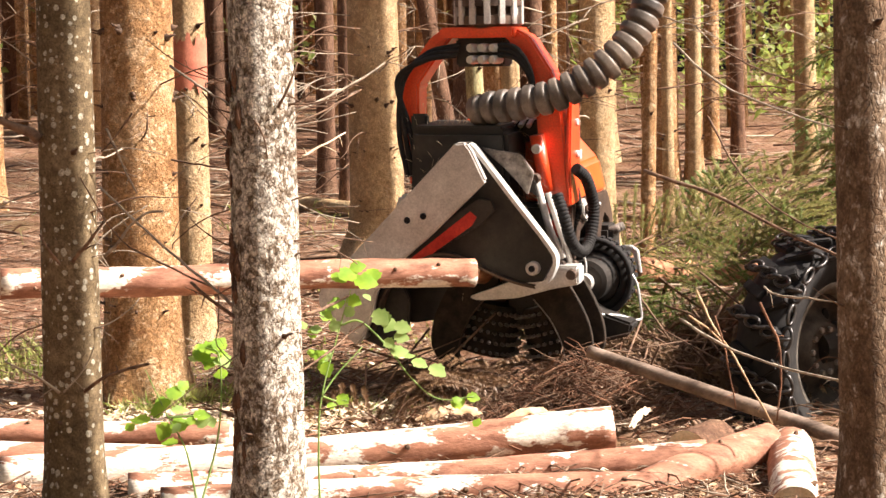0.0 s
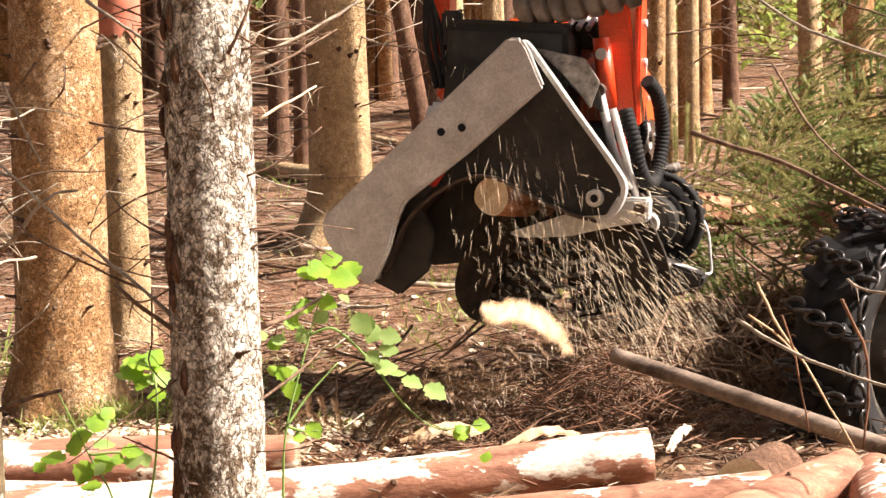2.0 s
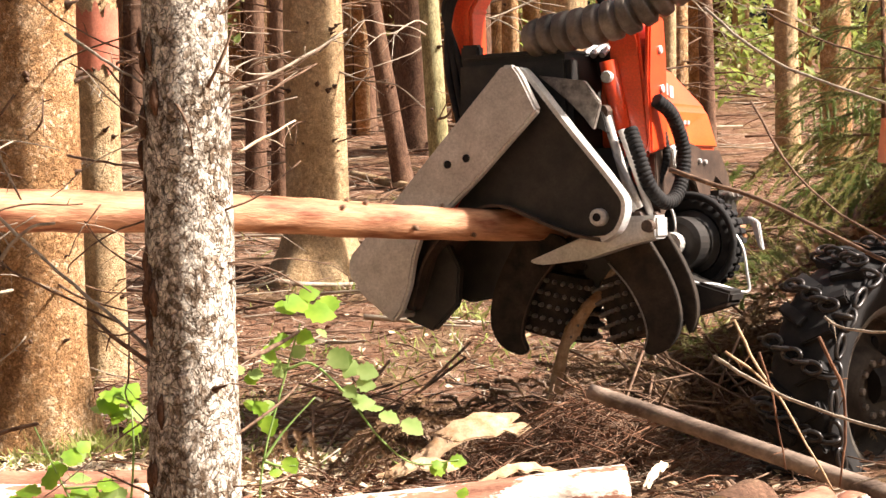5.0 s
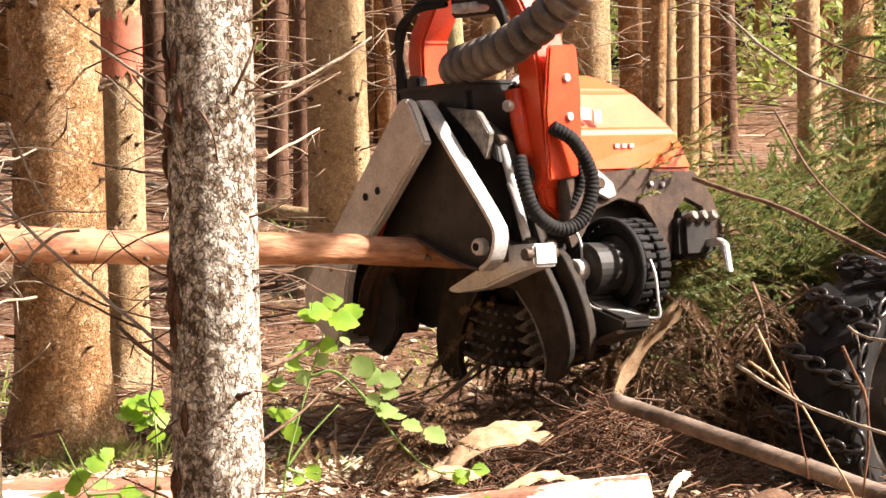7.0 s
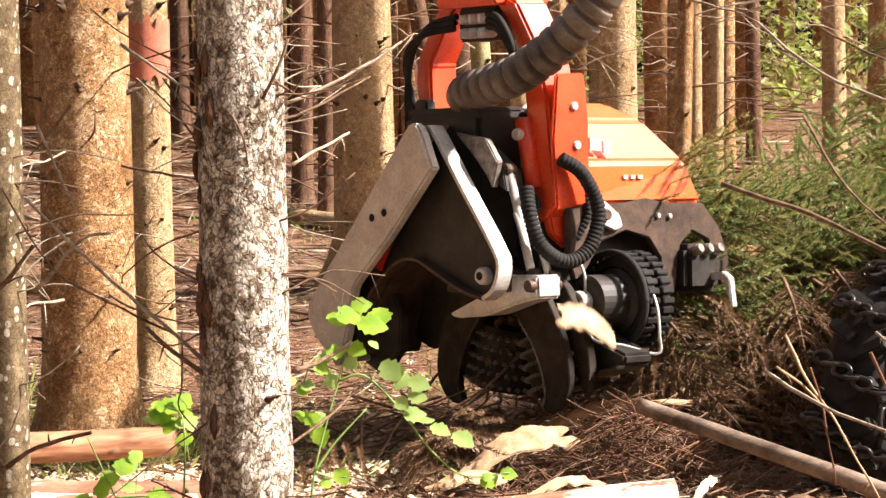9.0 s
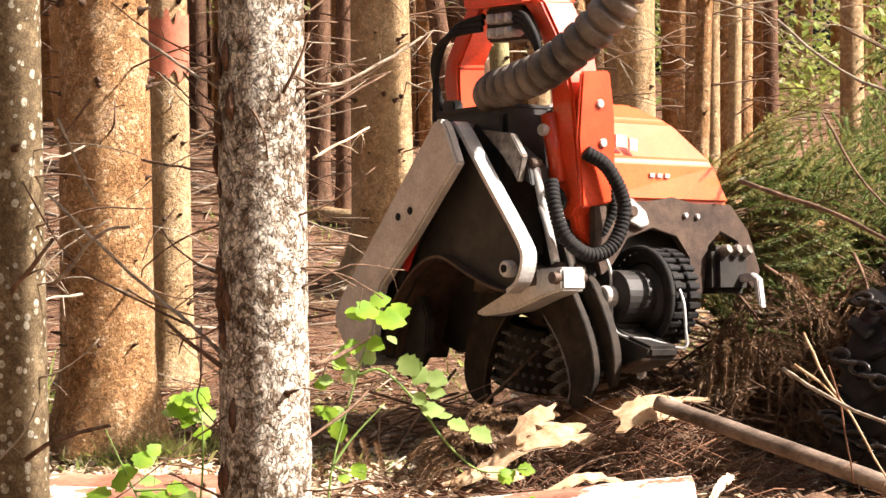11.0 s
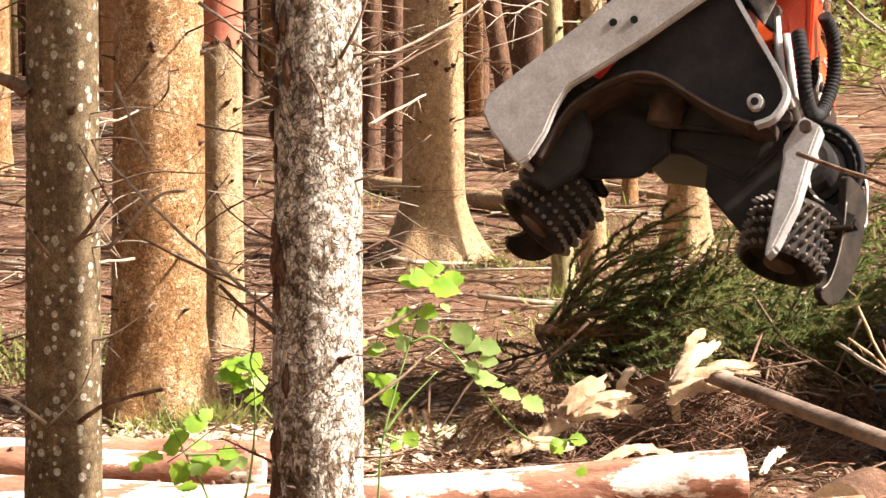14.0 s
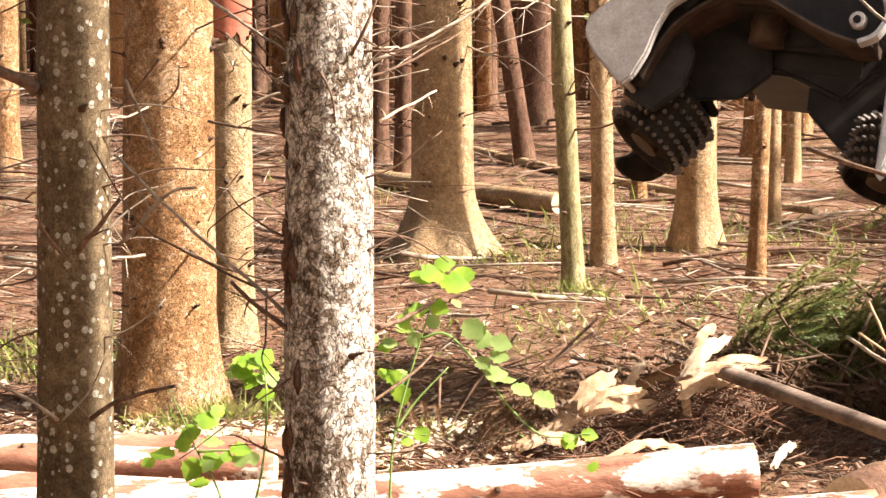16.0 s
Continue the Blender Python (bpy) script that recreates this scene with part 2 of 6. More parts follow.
# ---- mesh helpers ----
def finish(name, bm, mat, parent=None, smooth=True, m=None):
    me = bpy.data.meshes.new(name)
    bm.normal_update()
    bm.to_mesh(me)
    bm.free()
    for k in (mat if isinstance(mat, (list, tuple)) else [mat]):
        me.materials.append(k)
    if smooth:
        for p in me.polygons:
            p.use_smooth = len(p.vertices) <= 6
    ob = new(name, me)
    if parent:
        ob.parent = parent
    if m is not None:
        ob.matrix_basis = m
    return ob


def part(name, bm, material, parent, label="", smooth=False):
    ob = finish(name, bm, material, parent, smooth)
    return tagged(ob, label) if label else ob


def empty(name, m=None):
    ob = new(name)
    ob.empty_display_size = 0.1
    if m is not None:
        ob.matrix_basis = m
    return ob


def spline(points, n):
    """Catmull-Rom through the points, n steps a stretch."""
    p = [Vector(q) for q in points]
    p = [2 * p[0] - p[1], *p, 2 * p[-1] - p[-2]]
    out = []
    for i in range(1, len(p) - 2):
        for k in range(n):
            t = k / n
            out.append(0.5 * ((2 * p[i]) + (p[i + 1] - p[i - 1]) * t + (2 * p[i - 1] - 5 * p[i] + 4 * p[i + 1] - p[i + 2]) * t * t + (3 * p[i] - p[i - 1] - 3 * p[i + 1] + p[i + 2]) * t ** 3))
    out.append(p[-2])
    return out


def tube(bm, pts, radii, seg=8, caps=True, mat_index=0, wobble=0.0, cap_index=None):
    """A tube along pts; radii: one number or one a point."""
    pts = [Vector(p) for p in pts]
    if isinstance(radii, (int, float)):
        radii = [radii] * len(pts)
    side = None
    rings = []
    for i, p in enumerate(pts):
        d = (pts[min(i + 1, len(pts) - 1)] - pts[max(i - 1, 0)]).normalized()
        if side is None:
            side = d.orthogonal().normalized()
        side = (side - d * side.dot(d)).normalized()
        up = d.cross(side)
        ring = []
        for k in range(seg):
            a = 2 * math.pi * k / seg
            o = side * math.cos(a) + up * math.sin(a)
            r = radii[i]
            if wobble:
                r *= 1 + wobble * noise.noise(p * 6 + o * 1.7)
            ring.append(bm.verts.new(p + o * r))
        rings.append(ring)
    for a, b in zip(rings, rings[1:]):
        for k in range(seg):
            f = bm.faces.new((a[k], a[(k + 1) % seg], b[(k + 1) % seg], b[k]))
            f.material_index = mat_index
            f.smooth = True
    if caps:
        for ring, rev in ((rings[0], True), (rings[-1], False)):
            f = bm.faces.new(list(reversed(ring)) if rev else ring)
            f.material_index = mat_index if cap_index is None else cap_index
    return rings


def prism(outline, axis, a, b, bevel=0.008):
    """A plate: outline in the two other axes, from a to b along axis, with worn edges."""
    bm = bmesh.new()

    def at(u, v, w):
        return {"x": (w, u, v), "y": (u, w, v), "z": (u, v, w)}[axis]
    lo = [bm.verts.new(at(u, v, a)) for u, v in outline]
    hi = [bm.verts.new(at(u, v, b)) for u, v in outline]
    bm.faces.new(lo)
    bm.faces.new(list(reversed(hi)))
    for i in range(len(lo)):
        j = (i + 1) % len(lo)
        bm.faces.new((lo[j], lo[i], hi[i], hi[j]))
    bmesh.ops.recalc_face_normals(bm, faces=bm.faces)
    if bevel:
        bmesh.ops.bevel(bm, geom=bm.edges[:], offset=bevel, segments=2, affect="EDGES", clamp_overlap=True)
    return bm


def rounded(outline, n=4):
    """The closed outline, drawn through its points as a smooth curve."""
    k = len(outline)
    p = [Vector((u, v, 0)) for u, v in outline]
    line = spline([p[(i - 2) % k] for i in range(k + 5)], n)
    return [(q.x, q.y) for q in line[2 * n:(2 + k) * n]]


def block(x0, x1, y0, y1, z0, z1, bevel=0.01, top=1.0):
    """A box with rounded edges; top: how far it narrows upwards."""
    bm = bmesh.new()
    bmesh.ops.create_cube(bm, size=1)
    cx, cy = (x0 + x1) / 2, (y0 + y1) / 2
    for v in bm.verts:
        k = top if v.co.z > 0 else 1
        v.co = (cx + v.co.x * (x1 - x0) * k, cy + v.co.y * (y1 - y0) * k, (z0 + z1) / 2 + v.co.z * (z1 - z0))
    if bevel:
        bmesh.ops.bevel(bm, geom=bm.edges[:], offset=bevel, segments=2, affect="EDGES", clamp_overlap=True)
    return bm


def lathe(profile, m, seg=28, caps=True):
    """Turned form: profile of (radius, height) round the z axis of m."""
    bm = bmesh.new()
    rings = [[bm.verts.new(m @ Vector((r * math.cos(2 * math.pi * k / seg), r * math.sin(2 * math.pi * k / seg), h))) for k in range(seg)] for r, h in profile]
    for a, b in zip(rings, rings[1:]):
        for k in range(seg):
            bm.faces.new((a[k], a[(k + 1) % seg], b[(k + 1) % seg], b[k]))
    if caps:
        bm.faces.new(list(reversed(rings[0])))
        bm.faces.new(rings[-1])
    bmesh.ops.recalc_face_normals(bm, faces=bm.faces)
    return bm


def ground_z(x, y):
    """Height of the forest floor: it climbs gently away from the stack of logs."""
    base = (0.06 * (y - 12.6) if y > 9.6 else -0.18 + 0.005 * (y - 9.6)) if y < 12.6 else 0.07 * (y - 12.6)
    if y > 32:
        base -= 0.045 * (y - 32)
    return base + 0.05 * noise.noise((x * 0.5, y * 0.5, 0)) + 0.025 * noise.noise((x * 1.7, y * 1.7, 3))


rnd = random.Random(7)

# ---- forest floor ----
def build_ground():
    bm = bmesh.new()
    xs = [-400, -150, -60, -30] + [-16 + 0.4 * i for i in range(81)] + [30, 60, 150, 400]
    ys = [-400, -120, -40, -15, -8, -4] + [0.4 * i for i in range(100)] + [44, 52, 64, 90, 150, 400]
    grid = [[bm.verts.new((x, y, ground_z(x, max(-10, min(y, 64))))) for x in xs] for y in ys]
    for r0, r1 in zip(grid, grid[1:]):
        for k in range(len(xs) - 1):
            bm.faces.new((r0[k], r0[k + 1], r1[k + 1], r1[k]))
    return tagged(finish("ground", bm, GROUND), "brown forest floor of needles, twigs and moss", "ground", kind="structure")


build_ground()


def stick(bm, x, y, length, r, tilt=0.1, lift=0.0, bend=0.08, seg=5, mat_index=0, turn=None):
    a = rnd.uniform(0, math.tau) if turn is None else turn
    d = Vector((math.cos(a), math.sin(a), rnd.uniform(-tilt, tilt)))
    side = Vector((-math.sin(a), math.cos(a), rnd.uniform(-0.5, 0.8)))
    c = Vector((x, y, ground_z(x, y) + r + lift))
    b = bend * length * rnd.uniform(-1, 1)
    pts = [c - d * length / 2, c - d * length / 6 + side * b, c + d * length / 6 + side * b * 0.8, c + d * length / 2]
    tube(bm, pts, [r, r * 0.95, r * 0.8, r * 0.5], seg, True, mat_index)


def build_litter():
    """Twigs, chips and bark scraps that nobody could count."""
    bm = bmesh.new()
    for i in range(19000):
        y = 9.2 + 20 * rnd.random() ** 1.4
        x = rnd.uniform(-0.25, 0.25) * y * 1.15 + 0.6
        near = max(0.6, 1.25 - (y - 9) / 30)
        L = rnd.choice((0.04, 0.07, 0.1, 0.16, 0.25, 0.45)) * rnd.uniform(0.6, 1.3)
        stick(bm, x, y, L, rnd.uniform(0.0012, 0.0042) * near * (1 + L * 0.8), 0.3, rnd.uniform(0, 0.04), 0.2, 3, rnd.choice((0, 0, 0, 1, 2)))
    tagged(finish("twig_litter", bm, [TWIG, TWIG_PALE, NEEDLES]), "brown and pale dead twigs strewn over the forest floor", "twigs", kind="stuff")
    bm = bmesh.new()
    for i in range(4200):
        y = 9.3 + 9 * rnd.random() ** 1.6
        x = rnd.uniform(-0.22, 0.24) * y + 0.3
        s = rnd.uniform(0.008, 0.03)
        c = Vector((x, y, ground_z(x, y) + rnd.uniform(0.004, 0.03)))
        rot = Euler((rnd.uniform(-0.6, 0.6), rnd.uniform(-0.6, 0.6), rnd.uniform(0, 6.3))).to_matrix()
        q = [(-1, -0.5, 0), (0.8, -0.6, 0.1), (1, 0.4, 0), (-0.7, 0.6, 0.15)]
        lo = [bm.verts.new(c + rot @ Vector(p) * s) for p in q]
        hi = [bm.verts.new(c + rot @ (Vector(p) * s + Vector((0, 0, 0.004)))) for p in q]
        mi = rnd.choice((0, 1, 1, 2))
        for f in (lo[::-1], hi, *[(lo[k], lo[(k + 1) % 4], hi[(k + 1) % 4], hi[k]) for k in range(4)]):
            bm.faces.new(f).material_index = mi
    for i in range(2800):           # bright sawn chips before the thick spruce
        x, y = (rnd.gauss(-1.0, 0.42), rnd.gauss(11.7, 0.3)) if i % 4 else (rnd.gauss(0.0, 0.22), rnd.gauss(12.2, 0.35))
        s = rnd.uniform(0.012, 0.04)
        c = Vector((x, y, ground_z(x, y) + rnd.uniform(0.004, 0.03)))
        rot = Euler((rnd.uniform(-0.6, 0.6), rnd.uniform(-0.6, 0.6), rnd.uniform(0, 6.3))).to_matrix()
        q = [(-1, -0.5, 0), (0.8, -0.6, 0.1), (1, 0.4, 0), (-0.7, 0.6, 0.15)]
        hi = [bm.verts.new(c + rot @ (Vector(p) * s + Vector((0, 0, 0.004)))) for p in q]
        lo = [bm.verts.new(c + rot @ Vector(p) * s) for p in q]
        for f in (lo[::-1], hi, *[(lo[k], lo[(k + 1) % 4], hi[(k + 1) % 4], hi[k]) for k in range(4)]):
            bm.faces.new(f)
    tagged(finish("wood_chips", bm, [CHIP, NEEDLES, BARK_STRIP], smooth=False), "pale wood chips and bark scraps scattered on the soil", "wood chips", kind="stuff")
    # far slope: longer fallen branches
    bm = bmesh.new()
    for i in range(300):
        y = rnd.uniform(15, 34)
        x = rnd.uniform(-0.2, 0.24) * y
        stick(bm, x, y, rnd.uniform(0.3, 1.6), rnd.uniform(0.006, 0.02), 0.1, rnd.uniform(0, 0.1), 0.08, 5, rnd.choice((0, 0, 1)), rnd.gauss(0, 0.8))
    for i in range(2600):           # brushwood on the slope, thicker where the stand closes
        y = 13.2 + 19 * rnd.random() ** 1.15
        x = rnd.uniform(-0.21, 0.25) * y
        if noise.noise((x * 0.6, y * 0.35, 8)) < -0.12:
            continue
        stick(bm, x, y, rnd.uniform(0.12, 0.8), rnd.uniform(0.0025, 0.008), 0.35, rnd.uniform(0, 0.12), 0.14, 4, rnd.choice((0, 0, 2, 1)), rnd.gauss(0, 1.0))
    tagged(finish("fallen_branches", bm, [TWIG, TWIG_PALE, NEEDLES]), "pale fallen branches lying across the far slope", "branches", kind="stuff")


build_litter()


# ---- trees ----
def trunk_mesh(base, height, dia, lean, flare, seg, step, rough, seed):
    """Tapered bole with root flare and uneven bark."""
    bm = bmesh.new()
    n = max(4, int(height / step))
    rings = []
    for i in range(n + 1):
        h = -0.15 + (height + 0.15) * i / n
        r0 = dia / 2 * (1 - 0.42 * max(0, h) / max(height, 9))
        k = max(0.0, 1 - max(h, 0) / 0.55)
        ring = []
        for s in range(seg):
            a = math.tau * s / seg
            lobes = 0.5 + 0.5 * math.sin(a * 4 + seed) * math.sin(a * 2.3 + seed * 2)
            r = r0 * (1 + flare * k * k * (0.45 + lobes))
            u = Vector((math.cos(a), math.sin(a), 0))
            q = u * r0 * 6 + Vector((seed, 0, h * 2.2))
            r *= 1 + rough * (noise.noise(q) + 0.6 * noise.noise(q * 2.7) + 0.35 * noise.noise(q * 6.1))
            ring.append(bm.verts.new((lean[0] * h + u.x * r, lean[1] * h + u.y * r, h)))
        rings.append(ring)
    for a, b in zip(rings, rings[1:]):
        for s in range(seg):
            bm.faces.new((a[s], a[(s + 1) % seg], b[(s + 1) % seg], b[s]))
    bm.faces.new(rings[-1])
    return bm


def dead_branch(tree, h, ang, length, r, rise=0.1, droop=0.0, dia=0.3, lean=(0, 0), mat=None, forks=2, rng=None):
    """A dead, bare branch with a few side twigs."""
    g = rng or rnd
    bm = bmesh.new()
    u = Vector((math.cos(ang), math.sin(ang), 0))
    o = Vector((lean[0] * h, lean[1] * h, h)) + u * (dia / 2 * 0.7)
    pts = [o + u * length * t + Vector((0, 0, rise * length * t - droop * length * t * t)) + Vector((g.uniform(-1, 1), g.uniform(-1, 1), g.uniform(-1, 1))) * 0.035 * length * (t > 0) for t in (0, 0.25, 0.5, 0.75, 1)]
    pts = spline(pts, 3)
    tube(bm, pts, [r * (1 - 0.75 * i / len(pts)) for i in range(len(pts))], 6)
    for _ in range(forks):
        k = g.randrange(3, len(pts) - 2)
        d = (pts[k + 1] - pts[k]).normalized()
        s = (d.cross(Vector((g.uniform(-1, 1), g.uniform(-1, 1), g.uniform(-1, 1)))).normalized() * 0.8 + d)
        L = length * g.uniform(0.15, 0.4)
        tube(bm, [pts[k], pts[k] + s * L * 0.5 + Vector((0, 0, 0.02 * L)), pts[k] + s * L], [r * 0.45, r * 0.35, r * 0.15], 5)
    return part("dead_branch", bm, mat or TWIG, tree, smooth=True)


def tree(x, y, dia, mat, label, height=8.0, lean=(0, 0), flare=0.5, seg=24, step=0.12, rough=0.02, stubs=8, branches=0, seed=1, group="spruce trunks", name="spruce_tree", z=None):
    g = random.Random(seed * 31 + 5)
    t = tagged(empty(name, pose(x, y, ground_z(x, y) if z is None else z)), label, "tree", group)
    part("trunk", trunk_mesh(None, height, dia, lean, flare, seg, step, rough, seed), mat, t, smooth=True)
    for i in range(stubs):          # broken branch stubs and knots
        a = g.uniform(math.pi, math.tau)
        h = 0.43 * g.randint(1, 8) + g.gauss(0.1, 0.035)     # the stubs stand in whorls
        u = Vector((math.cos(a), math.sin(a), 0.25))
        o = Vector((lean[0] * h, lean[1] * h, h)) + Vector((u.x, u.y, 0)) * dia * 0.44
        bm = bmesh.new()
        r = g.uniform(0.004, 0.012) * (0.6 + dia)
        tube(bm, [o - u * 0.02, o + u * 0.014, o + u * 0.022, o + u * g.uniform(0.03, 0.10)], [r * 2.4, r * 1.7, r * 0.9, r * 0.4], 8, True, 0, 0.35)
        part("branch_stub", bm, KNOT, t, smooth=True)
    for i in range(branches + (7 if 14 < y < 28 else 0)):
        dead_branch(t, g.uniform(0.8, 3.4), g.uniform(math.pi * 0.9, math.tau * 1.05), g.uniform(0.5, 1.3), g.uniform(0.005, 0.01), g.uniform(-0.2, 0.4), g.uniform(0, 0.3), dia, lean, g.choice((TWIG, TWIG_PALE)), 3, g)
    return t


def world_branch(t, pts, r, mat):
    """A bare twig of a tree, given by the points it runs through."""
    o = t.matrix_basis.translation
    line = spline([Vector(p) - o for p in pts], 4)
    bm = bmesh.new()
    n = len(line)
    tube(bm, [p + Vector((noise.noise(p * 9), 0, noise.noise(p * 11))) * 0.008 for p in line], [r * (1 - 0.45 * i / n) * (1 + 0.25 * noise.noise(p * 40)) for i, p in enumerate(line)], 7)
    g = random.Random(int(abs(line[0].x * 971 + line[-1].z * 313)))
    for _ in range(3):              # short side spurs
        k = g.randrange(1, n - 1)
        d = (line[k + 1] - line[k]).normalized()
        s = Vector((g.uniform(-1, 1), g.uniform(-0.5, 0.5), g.uniform(-1, 1))) + d * 0.3
        L = g.uniform(0.02, 0.09)
        tube(bm, [line[k], line[k] + s * L * 0.6, line[k] + s * L + Vector((0, 0, -0.01))], [r * 0.4, r * 0.3, r * 0.12], 5)
    return part("dead_branch", bm, mat, t, smooth=True)


# three slim trees close to the camera
t1 = tree(-1.36, 9.2, 0.29, GREY_BARK, "slim dark-barked tree spotted with pale lichen", 6, (0.005, 0), 0.3, 64, 0.03, 0.014, 4, 0, 2, "slim foreground trees", "young_tree")
t2 = tree(-0.405, 8.8, 0.335, LICHEN_BARK, "slim tree with flaky bark covered in white lichen", 6, (0.004, 0), 0.3, 96, 0.02, 0.03, 5, 0, 3, "slim foreground trees", "young_tree")
t0 = tree(2.40, 8.8, 0.32, BROWN_LICHEN, "slim brown tree with pale lichen patches", 6, (-0.012, 0), 0.3, 64, 0.03, 0.022, 4, 0, 4, "slim foreground trees", "young_tree")
lump_rng = random.Random(77)
for i in range(26):
    h, a = lump_rng.uniform(0.3, 2.3), math.radians(lump_rng.gauss(208, 14))
    bm = bmesh.new()
    r = lump_rng.uniform(0.010, 0.022)
    o = Vector((0.004 * h + 0.158 * math.cos(a), 0.158 * math.sin(a), h))
    tube(bm, [o + Vector((0, 0, -r * 3)), o + Vector((-r * 0.15, -r * 0.2, -r)), o + Vector((-r * 0.2, 0, r)), o + Vector((0, 0, r * 3))], [r * 0.3, r * 0.8, r * 0.7, r * 0.2], 8, True, 0, 0.3)
    part("bark_flake", bm, SPRUCE_DARK, t2, "dark loose bark flake", True)
world_branch(t2, [(-0.424, 8.72, 0.777), (-0.647, 8.80, 0.983), (-0.875, 8.90, 1.168), (-1.177, 9.00, 1.450)], 0.0090, TWIG_PALE)
world_branch(t2, [(-0.414, 8.72, 0.767), (-0.604, 8.75, 0.892), (-0.746, 8.80, 1.012)], 0.0110, TWIG)
world_branch(t2, [(-0.651, 8.85, 0.978), (-0.895, 8.90, 1.098), (-1.081, 8.95, 1.204), (-1.268, 9.00, 1.495)], 0.0050, TWIG)
world_branch(t1, [(-1.161, 9.02, 1.124), (-1.085, 8.98, 1.196), (-1.030, 8.95, 1.271), (-0.957, 8.93, 1.321), (-0.877, 8.93, 1.337)], 0.0090, TWIG_PALE)
world_branch(t1, [(-1.135, 9.00, 1.717), (-1.075, 9.00, 1.566), (-1.005, 9.00, 1.415)], 0.0060, TWIG_PALE)
world_branch(t1, [(-1.013, 9.00, 1.788), (-1.084, 9.00, 1.697), (-1.166, 9.00, 1.612)], 0.0050, TWIG)
world_branch(t1, [(-1.323, 9.05, 1.095), (-1.239, 9.00, 1.191), (-1.159, 8.98, 1.289)], 0.0110, TWIG)
world_branch(t1, [(-1.384, 9.05, 1.088), (-1.422, 9.00, 1.159), (-1.462, 9.00, 1.234)], 0.0070, TWIG)
world_branch(t1, [(-1.282, 9.05, 0.484), (-1.162, 9.00, 0.567), (-0.963, 8.95, 0.622)], 0.0110, TWIG)
world_branch(t1, [(-1.405, 9.05, 0.483), (-1.499, 9.00, 0.566), (-1.632, 8.95, 0.644)], 0.0080, TWIG_PALE)
world_branch(t1, [(-1.464, 9.10, 1.675), (-1.525, 9.10, 1.715), (-1.668, 9.10, 1.776)], 0.0300, TWIG)
world_branch(t1, [(-1.377, 9.00, 0.491), (-1.274, 9.00, 0.598), (-1.223, 9.00, 0.701)], 0.0040, TWIG_PALE)
world_branch(t2, [(-0.895, 9.60, 1.552), (-0.724, 9.30, 1.533), (-0.543, 8.90, 1.520)], 0.0060, TWIG)
world_branch(t2, [(-0.859, 9.30, 2.007), (-0.708, 9.10, 1.911), (-0.549, 8.85, 1.823)], 0.0070, TWIG_PALE)
world_branch(t2, [(-0.680, 9.00, 1.880), (-0.596, 8.95, 1.780), (-0.530, 8.85, 1.711)], 0.0040, TWIG)
world_branch(t2, [(-0.240, 8.80, 1.785), (-0.034, 8.90, 1.877), (0.167, 9.00, 1.999)], 0.0070, TWIG_PALE)
world_branch(t2, [(-0.345, 8.70, 1.703), (-0.152, 8.85, 1.765), (0.057, 9.00, 1.878)], 0.0060, TWIG)
world_branch(t2, [(-0.222, 8.85, 1.573), (-0.133, 8.90, 1.622), (-0.028, 9.00, 1.681)], 0.0060, CHIP)
world_branch(t2, [(-0.437, 8.66, 1.765), (-0.385, 8.63, 1.674), (-0.372, 8.65, 1.577)], 0.0050, TWIG)
world_branch(t2, [(-0.320, 8.66, 1.804), (-0.265, 8.64, 1.907), (-0.223, 8.64, 2.013)], 0.0070, TWIG)
world_branch(t2, [(-0.229, 8.80, 0.844), (-0.123, 9.00, 0.868), (-0.033, 9.30, 0.890)], 0.0100, TWIG)
world_branch(t2, [(-0.287, 8.75, 0.558), (-0.111, 8.90, 0.676), (0.041, 9.20, 0.771)], 0.0060, TWIG)
world_branch(t2, [(-0.637, 9.00, 0.979), (-0.631, 8.90, 0.796), (-0.635, 8.85, 0.711), (-0.505, 8.75, 0.573)], 0.0040, TWIG)
world_branch(t2, [(-0.547, 8.80, 1.345), (-0.674, 8.90, 1.300), (-0.824, 9.00, 1.192), (-0.844, 9.00, 1.151)], 0.0040, TWIG)
world_branch(t2, [(-0.730, 9.10, 1.391), (-0.812, 9.10, 1.288), (-0.853, 9.10, 1.206)], 0.0030, TWIG)
world_branch(t2, [(-0.547, 8.80, 1.166), (-0.694, 8.90, 1.239), (-0.782, 9.00, 1.334)], 0.0040, TWIG)
world_branch(t2, [(-0.538, 8.80, 0.365), (-0.656, 8.90, 0.410), (-0.755, 9.00, 0.435)], 0.0050, TWIG)
world_branch(t0, [(1.475, 10.20, 1.424), (1.804, 9.90, 1.307), (2.038, 9.40, 1.171), (2.443, 8.90, 0.962)], 0.0110, TWIG)
world_branch(t0, [(1.818, 10.20, 1.700), (1.940, 9.90, 1.410), (2.098, 9.40, 1.224), (2.443, 8.90, 1.044)], 0.0060, TWIG)
world_branch(t0, [(1.662, 10.40, 2.087), (1.831, 9.90, 1.870), (2.101, 9.40, 1.724), (2.424, 8.90, 1.591)], 0.0070, TWIG_PALE)
world_branch(t0, [(1.850, 10.00, 2.050), (2.017, 9.70, 1.931), (2.170, 9.40, 1.860), (2.425, 8.90, 1.752)], 0.0050, TWIG)
world_branch(t0, [(1.667, 10.30, 0.644), (1.837, 10.00, 0.543), (2.115, 9.50, 0.462), (2.441, 8.90, 0.431)], 0.0090, TWIG_PALE)
world_branch(t0, [(1.751, 10.30, 0.797), (1.826, 10.20, 0.619), (1.912, 10.10, 0.471), (2.098, 10.00, 0.124)], 0.0070, BARK_STRIP)
